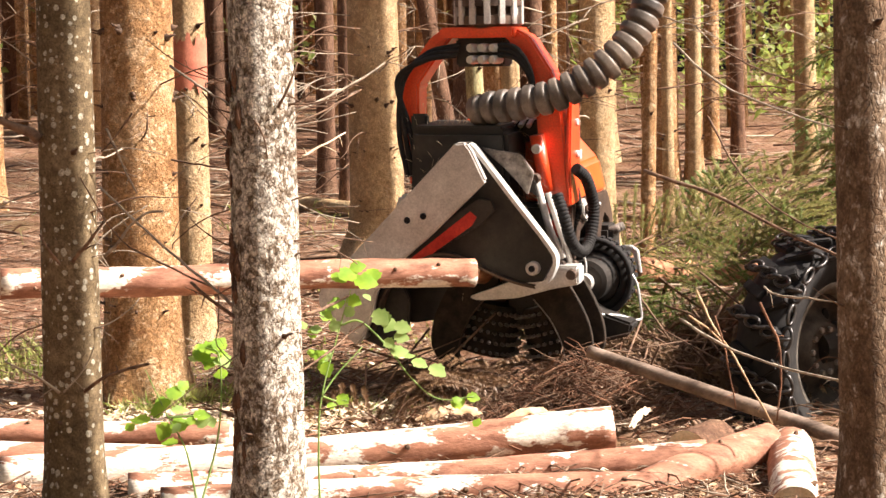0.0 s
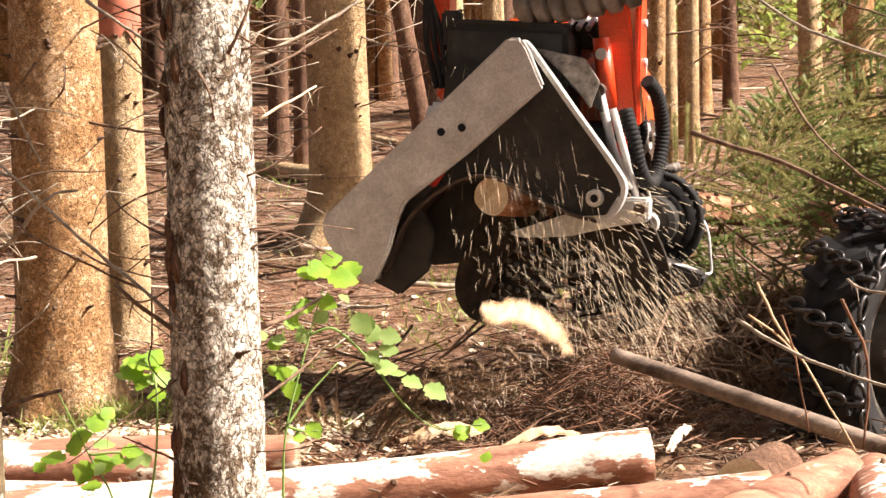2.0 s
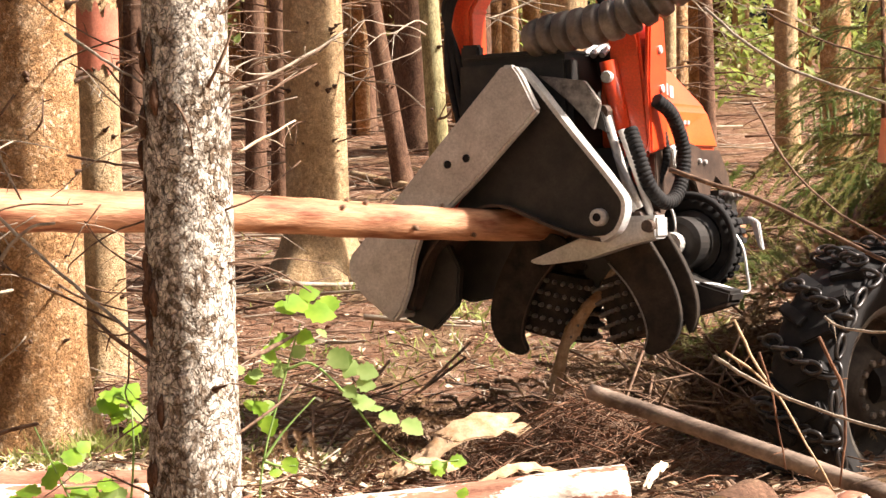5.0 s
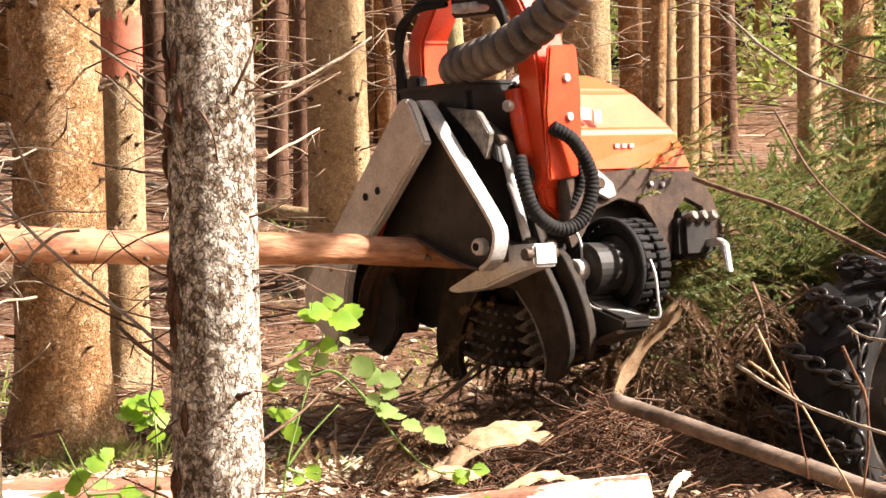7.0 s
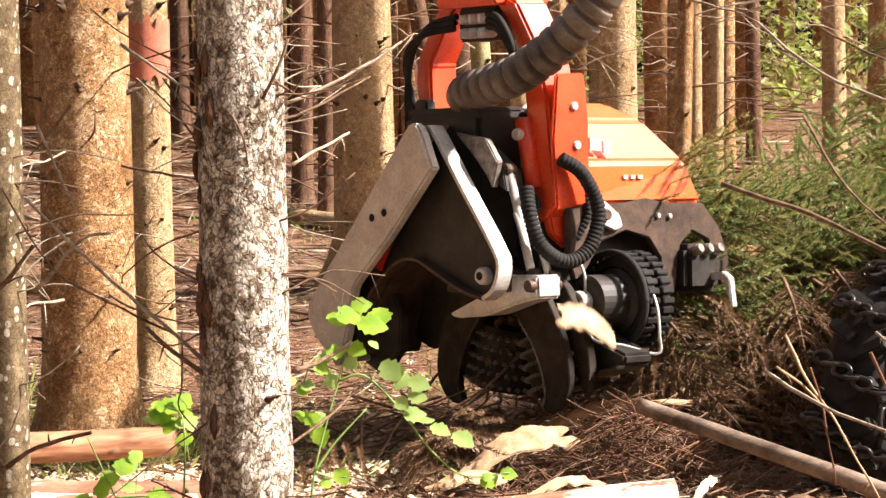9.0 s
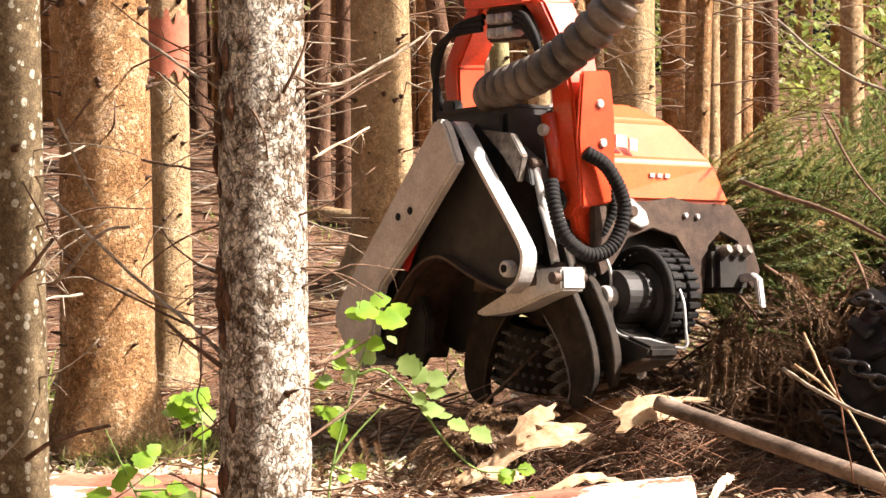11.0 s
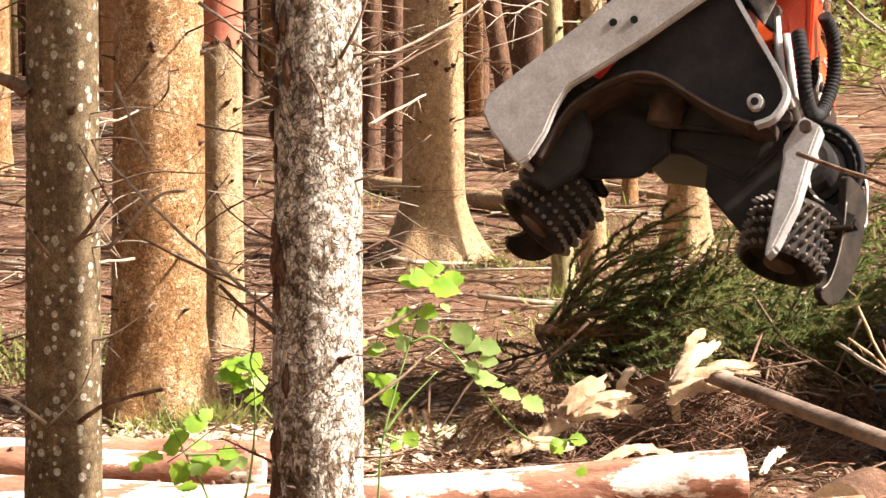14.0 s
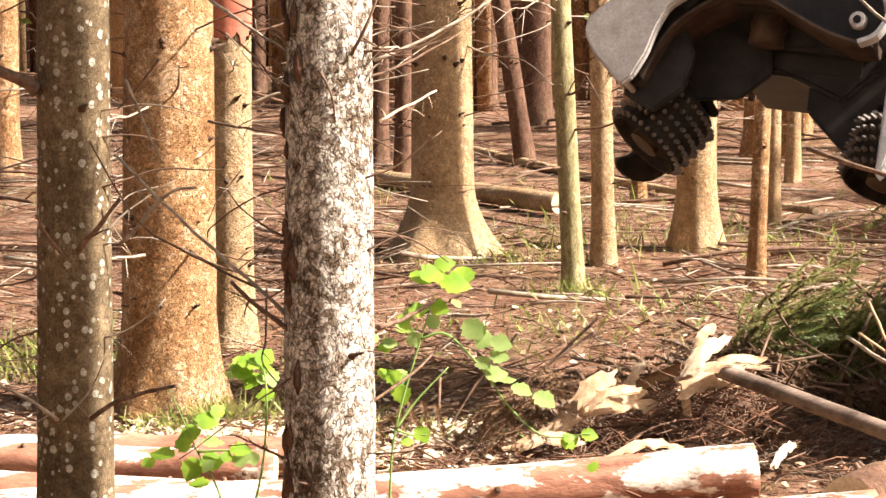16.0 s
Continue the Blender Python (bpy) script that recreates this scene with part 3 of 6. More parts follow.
world_branch(t0, [(1.699, 10.20, 0.673), (1.826, 10.20, 0.577), (1.919, 10.20, 0.477)], 0.0060, BARK_STRIP)
world_branch(t0, [(2.025, 9.90, 0.762), (2.126, 9.90, 0.511), (2.107, 9.90, 0.152)], 0.0080, NEEDLES)
world_branch(t0, [(1.821, 10.10, 0.681), (1.873, 10.10, 0.495), (1.921, 10.10, 0.193)], 0.0060, NEEDLES)
world_branch(t0, [(2.048, 9.90, 0.834), (2.097, 9.70, 0.808), (2.251, 9.40, 0.813), (2.442, 8.90, 0.799)], 0.0060, TWIG_PALE)
twig_rng = random.Random(91)
for tr, cx, cy, half, n in ((t1, -1.36, 9.2, 0.14, 16), (t2, -0.405, 8.8, 0.16, 24), (t0, 2.38, 8.8, 0.15, 12)):     # fine dead twigs all up the slim trees
    for i in range(n):
        h, side = twig_rng.uniform(0.3, 2.25), twig_rng.choice((-1, 1))
        o = Vector((cx + side * half * 0.8, cy - half * 0.5, h))
        d = Vector((side * twig_rng.uniform(0.5, 1), twig_rng.uniform(-0.3, 0.5), twig_rng.uniform(-0.5, 0.7))).normalized() * twig_rng.uniform(0.12, 0.5)
        world_branch(tr, [o, o + d * 0.5 + Vector((0, 0, twig_rng.uniform(-0.03, 0.05))), o + d + Vector((0, 0, twig_rng.uniform(-0.06, 0.04)))], twig_rng.uniform(0.0022, 0.0045), twig_rng.choice((TWIG, TWIG, TWIG_PALE)))
# tall spruces behind the harvester head
tree(-1.38, 12.6, 0.49, SPRUCE_BARK, "thick spruce trunk with sunlit orange-brown scaly bark", 9, (0.004, 0), 0.35, 64, 0.04, 0.016, 46, 14, 5)
sp2 = tree(-1.22, 14.4, 0.27, SPRUCE_PALE, "spruce trunk with a faded red paint mark", 9, (0.0, 0), 0.3, 32, 0.08, 0.012, 18, 10, 6)
mark = bmesh.new()
for i in range(41):
    for h in (0.0, 1.0):
        a = math.radians(205 + 3.5 * i)
        mark.verts.new((math.cos(a) * 0.138, math.sin(a) * 0.138, 1.78 + 0.34 * h + 0.07 * noise.noise((i * 0.22, h * 5, 1)) + 0.025 * noise.noise((i * 0.8, h * 9, 4))))
mark.verts.ensure_lookup_table()
for i in range(40):
    mark.faces.new((mark.verts[2 * i], mark.verts[2 * i + 2], mark.verts[2 * i + 3], mark.verts[2 * i + 1]))
part("paint_mark", mark, PAINTMARK, sp2, "faded red forestry mark", True)
tree(0.0, 18.0, 0.46, SPRUCE_PALE, "tall pale spruce with spreading mossy roots", 10, (-0.006, 0), 0.75, 48, 0.06, 0.014, 40, 15, 7)
tree(0.86, 16.45, 0.145, GREEN_BARK, "thin spruce pole with greenish bark", 9, (-0.05, 0), 0.25, 20, 0.1, 0.012, 8, 1, 8)
tree(1.13, 17.6, 0.165, SPRUCE_PALE, "thin spruce pole with brown bark", 9, (-0.02, 0), 0.25, 20, 0.1, 0.012, 10, 2, 9)
tree(1.85, 18.3, 0.30, SPRUCE_PALE, "pale spruce trunk flaring at the root", 9, (0, 0), 0.5, 28, 0.1, 0.012, 8, 1, 10)
tree(2.10, 16.8, 0.12, SPRUCE_BARK, "thin reddish spruce pole", 9, (0.03, 0), 0.25, 16, 0.1, 0.012, 6, 2, 11)
tree(2.53, 19.2, 0.11, SPRUCE_PALE, "thin pale spruce pole", 9, (0, 0), 0.25, 16, 0.12, 0.012, 5, 1, 12)
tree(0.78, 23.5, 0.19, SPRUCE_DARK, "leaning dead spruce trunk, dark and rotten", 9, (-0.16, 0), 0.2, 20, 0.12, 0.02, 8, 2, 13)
# two back trunks whose shade is put into the bark colour
tree(0.98, 27.0, 0.37, SPRUCE_DARK, "spruce trunk with the stand's shade put into its dark bark colour", 10, (0, 0), 0.3, 20, 0.2, 0.012, 8, 2, 14)
tree(0.5, 29.4, 0.27, SPRUCE_DARK, "spruce trunk with the stand's shade put into its dark bark colour", 10, (0, 0), 0.3, 16, 0.2, 0.012, 8, 2, 15)
tree(-4.0, 22.9, 0.30, SPRUCE_BARK, "spruce trunk with orange-brown bark", 9, (0, 0), 0.3, 20, 0.2, 0.012, 6, 1, 16)
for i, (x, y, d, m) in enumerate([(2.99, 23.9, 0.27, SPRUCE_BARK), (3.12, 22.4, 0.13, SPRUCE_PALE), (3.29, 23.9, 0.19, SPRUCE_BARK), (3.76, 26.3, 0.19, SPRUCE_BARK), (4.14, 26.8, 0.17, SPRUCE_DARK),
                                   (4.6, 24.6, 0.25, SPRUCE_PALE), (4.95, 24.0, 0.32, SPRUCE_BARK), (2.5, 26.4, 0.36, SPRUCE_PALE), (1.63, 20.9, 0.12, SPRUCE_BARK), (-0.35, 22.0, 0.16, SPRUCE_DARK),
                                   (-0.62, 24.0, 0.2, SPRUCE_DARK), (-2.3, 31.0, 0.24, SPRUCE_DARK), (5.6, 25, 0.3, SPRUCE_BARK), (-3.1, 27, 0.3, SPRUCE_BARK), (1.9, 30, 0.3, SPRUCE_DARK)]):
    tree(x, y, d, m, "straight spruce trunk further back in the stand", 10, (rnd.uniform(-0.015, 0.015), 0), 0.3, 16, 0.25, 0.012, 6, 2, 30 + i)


def build_far_stand():
    """The stand beyond: trunks too many to count."""
    bm = bmesh.new()
    for i in range(620):
        y = rnd.uniform(29, 80)
        x = rnd.uniform(-0.32, 0.34) * y
        if x / y > 0.10 and rnd.random() < 0.75:
            continue
        z, d, l = ground_z(x, y) - 0.2, rnd.uniform(0.12, 0.36), rnd.uniform(-0.25, 0.25)
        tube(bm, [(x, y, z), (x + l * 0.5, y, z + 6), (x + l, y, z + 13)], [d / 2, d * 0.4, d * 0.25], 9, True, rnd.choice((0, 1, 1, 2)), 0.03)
        for k in range(5):          # dead side branches
            h, a, L = rnd.uniform(0.6, 5.5), rnd.uniform(0, math.tau), rnd.uniform(0.5, 1.6)
            o = Vector((x + l * h / 13, y, z + h))
            v = Vector((math.cos(a), math.sin(a), rnd.uniform(-0.45, 0.3))) * L
            tube(bm, [o, o + v * 0.5 + Vector((0, 0, 0.06)), o + v], [0.017, 0.012, 0.005], 3, False, 0)
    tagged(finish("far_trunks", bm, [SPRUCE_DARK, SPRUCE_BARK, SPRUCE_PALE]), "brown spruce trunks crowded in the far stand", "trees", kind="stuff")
    verts, faces, mats = [], [], []
    for i in range(60000):           # sunlit leaves of the undergrowth beyond
        y = rnd.uniform(31, 62)
        s = rnd.random()
        x = y * (rnd.uniform(0.075, 0.27) if s < 0.72 else rnd.uniform(-0.28, 0.1))
        cz = ground_z(x, y) + (rnd.uniform(0.1, 6.5) if s < 0.72 else rnd.uniform(0.8, 6.5))
        if noise.noise((x * 0.55, y * 0.2, cz * 0.55)) + 0.5 * noise.noise((x * 1.6, y * 0.5, cz * 1.6)) < (-0.03 if s < 0.72 else 0.15):
            continue
        c = Vector((x, y, cz))
        r = Euler((rnd.uniform(-1, 1), rnd.uniform(-1, 1), rnd.uniform(0, 6.3))).to_matrix()
        w = rnd.uniform(0.035, 0.12)
        n = len(verts)
        verts += [c + r @ (Vector(p) * w) for p in ((-1, 0, 0), (0, -0.55, 0.12), (1, 0, 0), (0, 0.55, 0.12))]
        faces.append((n, n + 1, n + 2, n + 3))
        mats.append(rnd.choice((0, 0, 1)))
    me = bpy.data.meshes.new("far_foliage")
    me.from_pydata(verts, [], faces)
    me.materials.append(LEAF_FAR)
    me.materials.append(SPRUCE_OLIVE)
    me.polygons.foreach_set("material_index", mats)
    tagged(new("far_foliage", me), "sunlit green leaves of bushes beyond the trunks", "foliage", kind="stuff")


build_far_stand()


def build_sky_blocking_stand():
    """Unseen spruce stand behind and beside the camera; closes the clearing, blocks sky fill."""
    g = random.Random(23)
    bm = bmesh.new()
    crowns = []
    for i in range(150):
        a = math.radians(g.uniform(150, 345))       # from the left-hand side round behind
        d = g.uniform(13, 30)
        x, y = d * math.cos(a) * 1.1, 3 + d * math.sin(a)
        if y > 3 and abs(x) < 0.32 * y + 3:
            continue
        z, r, h = ground_z(x, max(-10, y)) - 0.2, g.uniform(0.1, 0.22), g.uniform(9, 13)
        tube(bm, [(x, y, z), (x, y, z + h * 0.5), (x, y, z + h)], [r, r * 0.75, r * 0.15], 8)
        crowns.append((x, y, z, h))
    tagged(finish("unseen_stand_trunks", bm, SPRUCE_BARK), "unseen spruce trunks added round the clearing to block sky light", "trees", kind="stuff")
    # crowns out of view, added to keep sky light off the scene
    verts, faces = [], []
    for x, y, z, h in crowns:
        for k in range(110):
            f = g.random()
            w = (1 - f) * 2.0 + 0.3
            c = Vector((x + g.uniform(-w, w), y + g.uniform(-w, w), z + h * (0.12 + 0.9 * f)))
            r = Euler((g.uniform(-0.7, 0.7), g.uniform(-0.7, 0.7), g.uniform(0, 6.3))).to_matrix()
            n = len(verts)
            verts += [c + r @ (Vector(p) * g.uniform(0.3, 0.7)) for p in ((-1, 0, -0.2), (0, -0.35, 0), (1, 0, -0.2), (0, 0.35, 0))]
            faces.append((n, n + 1, n + 2, n + 3))
    me = bpy.data.meshes.new("sky_blocking_crowns")
    me.from_pydata(verts, [], faces)
    me.materials.append(SPRUCE_GREEN)
    tagged(new("sky_blocking_crowns", me), "unseen dark green spruce crowns added to block sky light", "foliage", kind="stuff")


build_sky_blocking_stand()


# ---- felled logs ----
def log(a, b, r0, r1, mat, label, bare=0.0, group="cut logs", seed=1, name="log", knots=6):
    """A felled log from a to b; pale cut ends, patches where the bark has gone."""
    g = random.Random(seed)
    a, b = Vector(a), Vector(b)
    n = max(8, int((b - a).length / 0.06))
    L = (b - a).length
    bm = bmesh.new()
    o = Vector((0, 0, g.uniform(-0.02, 0.02) * L))
    pts = [(b - a) * (i / n) + o * math.sin(math.pi * i / n) for i in range(n + 1)]
    rings = tube(bm, pts, [r0 + (r1 - r0) * i / n for i in range(n + 1)], 26, True, 0, 0.06, 1)
    t = tagged(empty(name, Matrix.Translation(a)), label, "log", group)
    part("stem", bm, [mat, FRESH], t, smooth=True)
    d = (b - a).normalized()
    for i in range(knots):
        q = pts[g.randrange(1, n)]
        u = d.cross(Vector((g.uniform(-1, 1), g.uniform(-1, 0.2), g.uniform(-0.2, 1)))).normalized()
        if u.z < -0.2:
            u = -u
        bm = bmesh.new()
        r = min(0.014, r0 * 0.14)
        tube(bm, [q + u * r0 * 0.8, q + u * r0 * 1.04, q + u * r0 * 1.16], [r * 1.5, r, r * 0.6], 7)
        part("knot", bm, TWIG, t, smooth=True)
    return t


log((-1.9, 10.38, -0.13), (1.32, 10.5, 0.06), 0.125, 0.115, LOG_MATS[3], "peeled pale log with strips of red bark", 0, seed=3)
log((-1.2, 10.02, -0.15), (1.78, 10.2, -0.06), 0.10, 0.085, LOG_MATS[2], "reddish log with bark scraped off on top", 0, seed=4)
log((-1.0, 9.68, -0.17), (1.42, 9.8, -0.155), 0.095, 0.085, LOG_MATS[2], "pale log lying low in the stack", 0, seed=5)
log((1.17, 9.62, -0.24), (2.13, 10.32, -0.02), 0.105, 0.11, LOG_MATS[0], "thick reddish log lying slantwise on the stack", 0, seed=6)
log((2.24, 10.35, -0.06), (2.10, 9.3, -0.2), 0.125, 0.12, LOG_MATS[3], "short pale peeled log end on", 0.6, seed=7)
log((-2.6, 10.85, 0.10), (-0.72, 10.72, 0.03), 0.085, 0.08, LOG_MATS[1], "reddish log with bark at the back of the stack", 0, seed=8)
log((-2.6, 10.55, 0.0), (-0.5, 10.42, -0.07), 0.085, 0.08, LOG_MATS[2], "pale log with torn bark", 0, seed=9)
log((1.27, 11.5, 0.36), (2.75, 10.6, -0.12), 0.036, 0.047, POLE, "dark thin pole leaning on the stack", -0.3, "", 10, "pole", 4)
log((1.70, 10.42, -0.09), (1.90, 10.72, -0.06), 0.135, 0.125, SPRUCE_DARK, "short stump piece with a pale cut face and grey bark", 0.1, "", 11, "stump_piece", 2)
log((-0.9, 22.4, 0.76), (0.93, 20.0, 0.63), 0.075, 0.085, SPRUCE_PALE, "old fallen log behind the spruces", 0.15, "", 12, "fallen_log", 4)
log((0.3, 24.2, 0.90), (2.9, 19.5, 0.60), 0.042, 0.03, SPRUCE_PALE, "long thin fallen pole on the slope", 0.2, "", 13, "fallen_log", 4)


HEAD_ROWS = [
    (0, 0.997, 12.002, 0.811, -17.9, 3.1, 1.1),
    (0.5, 1.044, 11.985, 0.858, -17.4, 3.8, 1.0),
    (1, 1.120, 11.979, 0.967, -16.6, 7.4, 2.3),
    (1.5, 1.181, 11.962, 1.025, -14.9, 3.8, 2.6),
    (2, 1.251, 11.933, 1.063, -14.5, -0.6, 3.6),
    (2.5, 1.335, 11.907, 1.101, -13.9, -2.0, 2.6),
    (3, 1.435, 11.889, 1.100, -14.8, -1.7, 0.7),
    (3.5, 1.488, 11.866, 1.115, -17.6, -1.5, 0.3),
    (4, 1.490, 11.840, 1.143, -20.7, -2.6, -0.7),
    (6.5, 0.925, 12.073, 1.094, -47.1, -1.8, -4.6),
    (7, 0.739, 12.062, 1.047, -52.4, -0.8, -4.6),
    (7.5, 0.656, 12.066, 1.000, -52.5, 0.1, -3.4),
    (8, 0.615, 12.068, 0.932, -51.7, -0.8, -1.5),
    (10.5, 0.649, 11.996, 0.932, -54.2, -2.7, -4.2),
    (11, 0.653, 11.989, 0.952, -53.9, -3.3, -5.0),
    (11.5, 0.641, 12.001, 0.989, -54.7, -4.4, -4.7),
    (12, 0.672, 12.031, 1.051, -52.0, -5.2, -2.9),
    (12.5, 0.883, 12.061, 1.162, -38.1, -8.2, -1.4),
    (13, 1.203, 12.040, 1.322, -21.0, -11.0, 2.0),
    (13.5, 1.410, 12.022, 1.463, -19.0, -14.0, 4.0),
    (14, 1.548, 12.007, 1.591, -18.0, -16.0, 6.5),
    (14.5, 1.606, 12.011, 1.734, -17.0, -16.0, 6.5),
    (15, 1.703, 12.032, 1.847, -17.0, -16.0, 6.5),
    (15.5, 1.832, 12.029, 1.902, -19.0, -16.0, 6.5),
    (16, 1.990, 12.028, 1.954, -20.0, -16.0, 6.5),
]

PIVOT = Vector((-0.38, 0.40, 0.36))          # axle on which the yoke swings


def head_pose(x, y, z, yaw, pitch, roll):
    return pose(x, y, z, 0, 0, yaw) @ pose(0, 0, 0, pitch) @ pose(0, 0, 0, 0, roll)


def disc(c, axis, r, h, seg=14, bevel=0.2):
    """A bolt head or pin: a short turned form at c along axis."""
    m = Matrix.Translation(c) @ Vector(axis).to_track_quat("Z", "Y").to_matrix().to_4x4()
    return lathe([(r * 0.85, -h / 2), (r, -h / 2 + h * bevel), (r, h / 2 - h * bevel), (r * 0.82, h / 2)], m, seg)


def corrugated(pts, r, pitch_len=0.02, seg=14, depth=0.12, parent=None, name="hose", mat=None, label=""):
    """A ribbed hose along a curve."""
    line = spline(pts, 40)
    run, rr = 0.0, []
    for i, p in enumerate(line):
        if i:
            run += (p - line[i - 1]).length
        rr.append(r * (1 - depth * (0.5 + 0.5 * math.cos(run / pitch_len * math.tau)) ** 6))
    bm = bmesh.new()
    tube(bm, line, rr, seg)
    return part(name, bm, mat or RUBBER, parent, label, True)


def build_head():
    hd = tagged(empty("harvester_head"), "orange and black harvester head hanging from its boom, muddy", "harvester head")
    # saw box: face plate, bright rim, worn grey bar cover
    face = [(-0.36, 0.70), (0.08, 0.14), (0.12, 0.04), (0.05, -0.08), (-0.06, -0.09), (-0.22, -0.04), (-0.35, 0.02), (-0.50, 0.075), (-0.64, 0.06), (-0.80, -0.03), (-0.92, -0.16), (-1.02, -0.42), (-1.2, -0.3), (-1.2, -0.12)]
    part("face_plate", prism(face, "y", -0.03, 0.01, 0.004), BLACK, hd, "black saw box plate, scratched")
    rim = [(-0.39, -0.04, 0.72), (-0.34, -0.04, 0.70), (-0.13, -0.04, 0.43), (0.09, -0.04, 0.15), (0.14, -0.04, 0.05), (0.10, -0.04, -0.06), (0.02, -0.04, -0.11), (-0.10, -0.04, -0.085), (-0.24, -0.04, -0.035), (-0.36, -0.04, 0.02), (-0.50, -0.04, 0.075), (-0.64, -0.04, 0.06), (-0.8, -0.04, -0.04), (-0.92, -0.04, -0.18), (-1.0, -0.04, -0.4)]
    for pts, w, depth, mat, label in ((rim[:7], 0.0105, (-0.045, 0.04), BRIGHT, "bright worn steel rim"), (rim[6:], 0.007, (-0.045, 0.02), RUSTY, "dark worn lower rim")):
        bm = bmesh.new()
        line = spline(pts, 5)
        vs = []
        for i, p in enumerate(line):
            d = (line[min(i + 1, len(line) - 1)] - line[max(i - 1, 0)]).normalized()
            n = Vector((d.z, 0, -d.x))
            vs.append([bm.verts.new(p + n * a + Vector((0, b, 0))) for a, b in ((-w, depth[0]), (w, depth[0]), (w, depth[1]), (-w, depth[1]))])
        for a, b in zip(vs, vs[1:]):
            for k in range(4):
                bm.faces.new((a[k], a[(k + 1) % 4], b[(k + 1) % 4], b[k]))
        bm.faces.new(vs[0][::-1])
        bm.faces.new(vs[-1])
        bmesh.ops.recalc_face_normals(bm, faces=bm.faces)
        part("rim", bm, mat, hd, label)
    cover = [(-0.43, 0.745), (-0.37, 0.745), (-0.335, 0.70), (-0.25, 0.52), (-0.60, 0.19), (-0.90, -0.06), (-0.94, -0.16), (-0.97, -0.30), (-1.02, -0.42), (-1.07, -0.475), (-1.24, -0.33), (-1.305, -0.23), (-1.30, -0.15)]
    cv = part("bar_cover", prism(cover, "y", -0.16, -0.10, 0.012), STEEL, hd, "worn grey steel bar cover")
    for x, z in ((-0.635, 0.31), (-0.735, 0.285)):
        part("bolt_hole", disc((x, -0.1575, z), (0, 1, 0), 0.02, 0.016), HOLE_SHADE, cv)
    part("cover_wall", prism([(-0.43, 0.73), (-0.40, 0.735), (-1.265, -0.13), (-1.295, -0.17)], "y", -0.10, 0.30, 0.006), STEEL, hd)
    part("cover_end", prism([(-1.29, -0.2), (-1.26, -0.19), (-1.05, -0.44), (-1.07, -0.46)], "y", -0.10, 0.22, 0.006), STEEL, hd)
    part("latch", block(-0.86, -0.72, -0.02, 0.10, 0.32, 0.42, 0.02, 0.7), STEEL, hd, "worn steel latch on the bar cover")
    part("pivot_pin", disc((0, -0.05, 0), (0, 1, 0), 0.042, 0.06, 20), STEEL, hd, "steel pivot pin")
    part("pin_eye", disc((0, -0.082, 0), (0, 1, 0), 0.02, 0.01, 14), HOLE_SHADE, hd)
    # dark housing under and behind the plate
    shell = [(0.05, -0.08), (-0.06, -0.09), (-0.22, -0.04), (-0.35, 0.02), (-0.50, 0.075), (-0.64, 0.06), (-0.80, -0.03), (-0.92, -0.16), (-1.02, -0.42), (-1.09, -0.42), (-0.99, -0.12), (-0.82, 0.05), (-0.62, 0.13), (-0.48, 0.14), (-0.30, 0.08), (-0.15, 0.02), (0.05, -0.02)]
    part("tunnel_shell", prism(shell, "y", 0.012, 0.36, 0.005), RUSTY, hd, "brown stained shell of the saw box")
    part("left_wall", prism([(-1.12, -0.46), (-1.0, -0.12), (-0.86, -0.1), (-0.80, -0.22), (-0.82, -0.40), (-0.96, -0.53)], "y", 0.06, 0.12, 0.01), BLACK, hd)
    # black plate across the tunnel; its colour stands in for the shade inside
    part("cavity_shade_plate", prism([(-1.0, -0.30), (-0.9, 0.06), (-0.1, 0.06), (0.06, -0.12), (-0.1, -0.30), (-0.45, -0.18), (-0.7, -0.30)], "y", 0.37, 0.46, 0.02), BLACK, hd)
    # added plate that fills the dark area behind the cover
    part("lower_panel", prism([(-1.0, -0.05), (-0.5, 0.02), (-0.46, -0.22), (-0.60, -0.36), (-0.86, -0.40), (-1.02, -0.34)], "y", 0.30, 0.34, 0.01), BLACK, hd, "black panel added to fill the dark area behind the cover")
    part("inner_roller", lathe([(0.05, -0.1), (0.09, -0.09), (0.085, -0.03), (0.095, 0.0), (0.085, 0.03), (0.09, 0.09), (0.05, 0.1)], Matrix.Translation((-0.50, 0.24, 0.0)), 18), RUSTY, hd, "small rusty inner roller", True)
    part("lower_beam", block(-0.70, 0.0, 0.36, 1.15, -0.20, -0.06, 0.03), BLACK, hd)
    part("upper_box", block(-0.80, -0.16, 0.06, 0.62, 0.05, 0.80, 0.03, 0.92), BLACK, hd, "black upper housing")
    part("box_lid", block(-0.76, -0.22, 0.10, 0.58, 0.80, 0.825, 0.008), BLACK, hd)
    # brace plates at the top corner
    part("brace", prism([(-0.34, 0.70), (-0.10, 0.66), (-0.02, 0.55), (-0.06, 0.42), (-0.12, 0.50), (-0.2, 0.58)], "y", 0.06, 0.10, 0.006), TOOTH, hd)
    part("brace_web", prism([(-0.36, 0.69), (-0.30, 0.70), (-0.02, 0.50), (0.0, 0.40), (-0.07, 0.44)], "y", 0.10, 0.22, 0.006), BLACK, hd)
    for (a, b, r) in (((-0.03, 0.145, 0.51), (0.10, 0.16, 0.02), 0.022), ((0.03, 0.20, 0.42), (0.16, 0.22, 0.0), 0.019), ((0.02, 0.14, 0.30), (0.14, 0.13, 0.04), 0.016)):
        bm = bmesh.new()
        tube(bm, [a, tuple((p + q) / 2 for p, q in zip(a, b)), b], r, 12)
        part("link_rod", bm, STEEL, hd, "grey steel link rod", True)
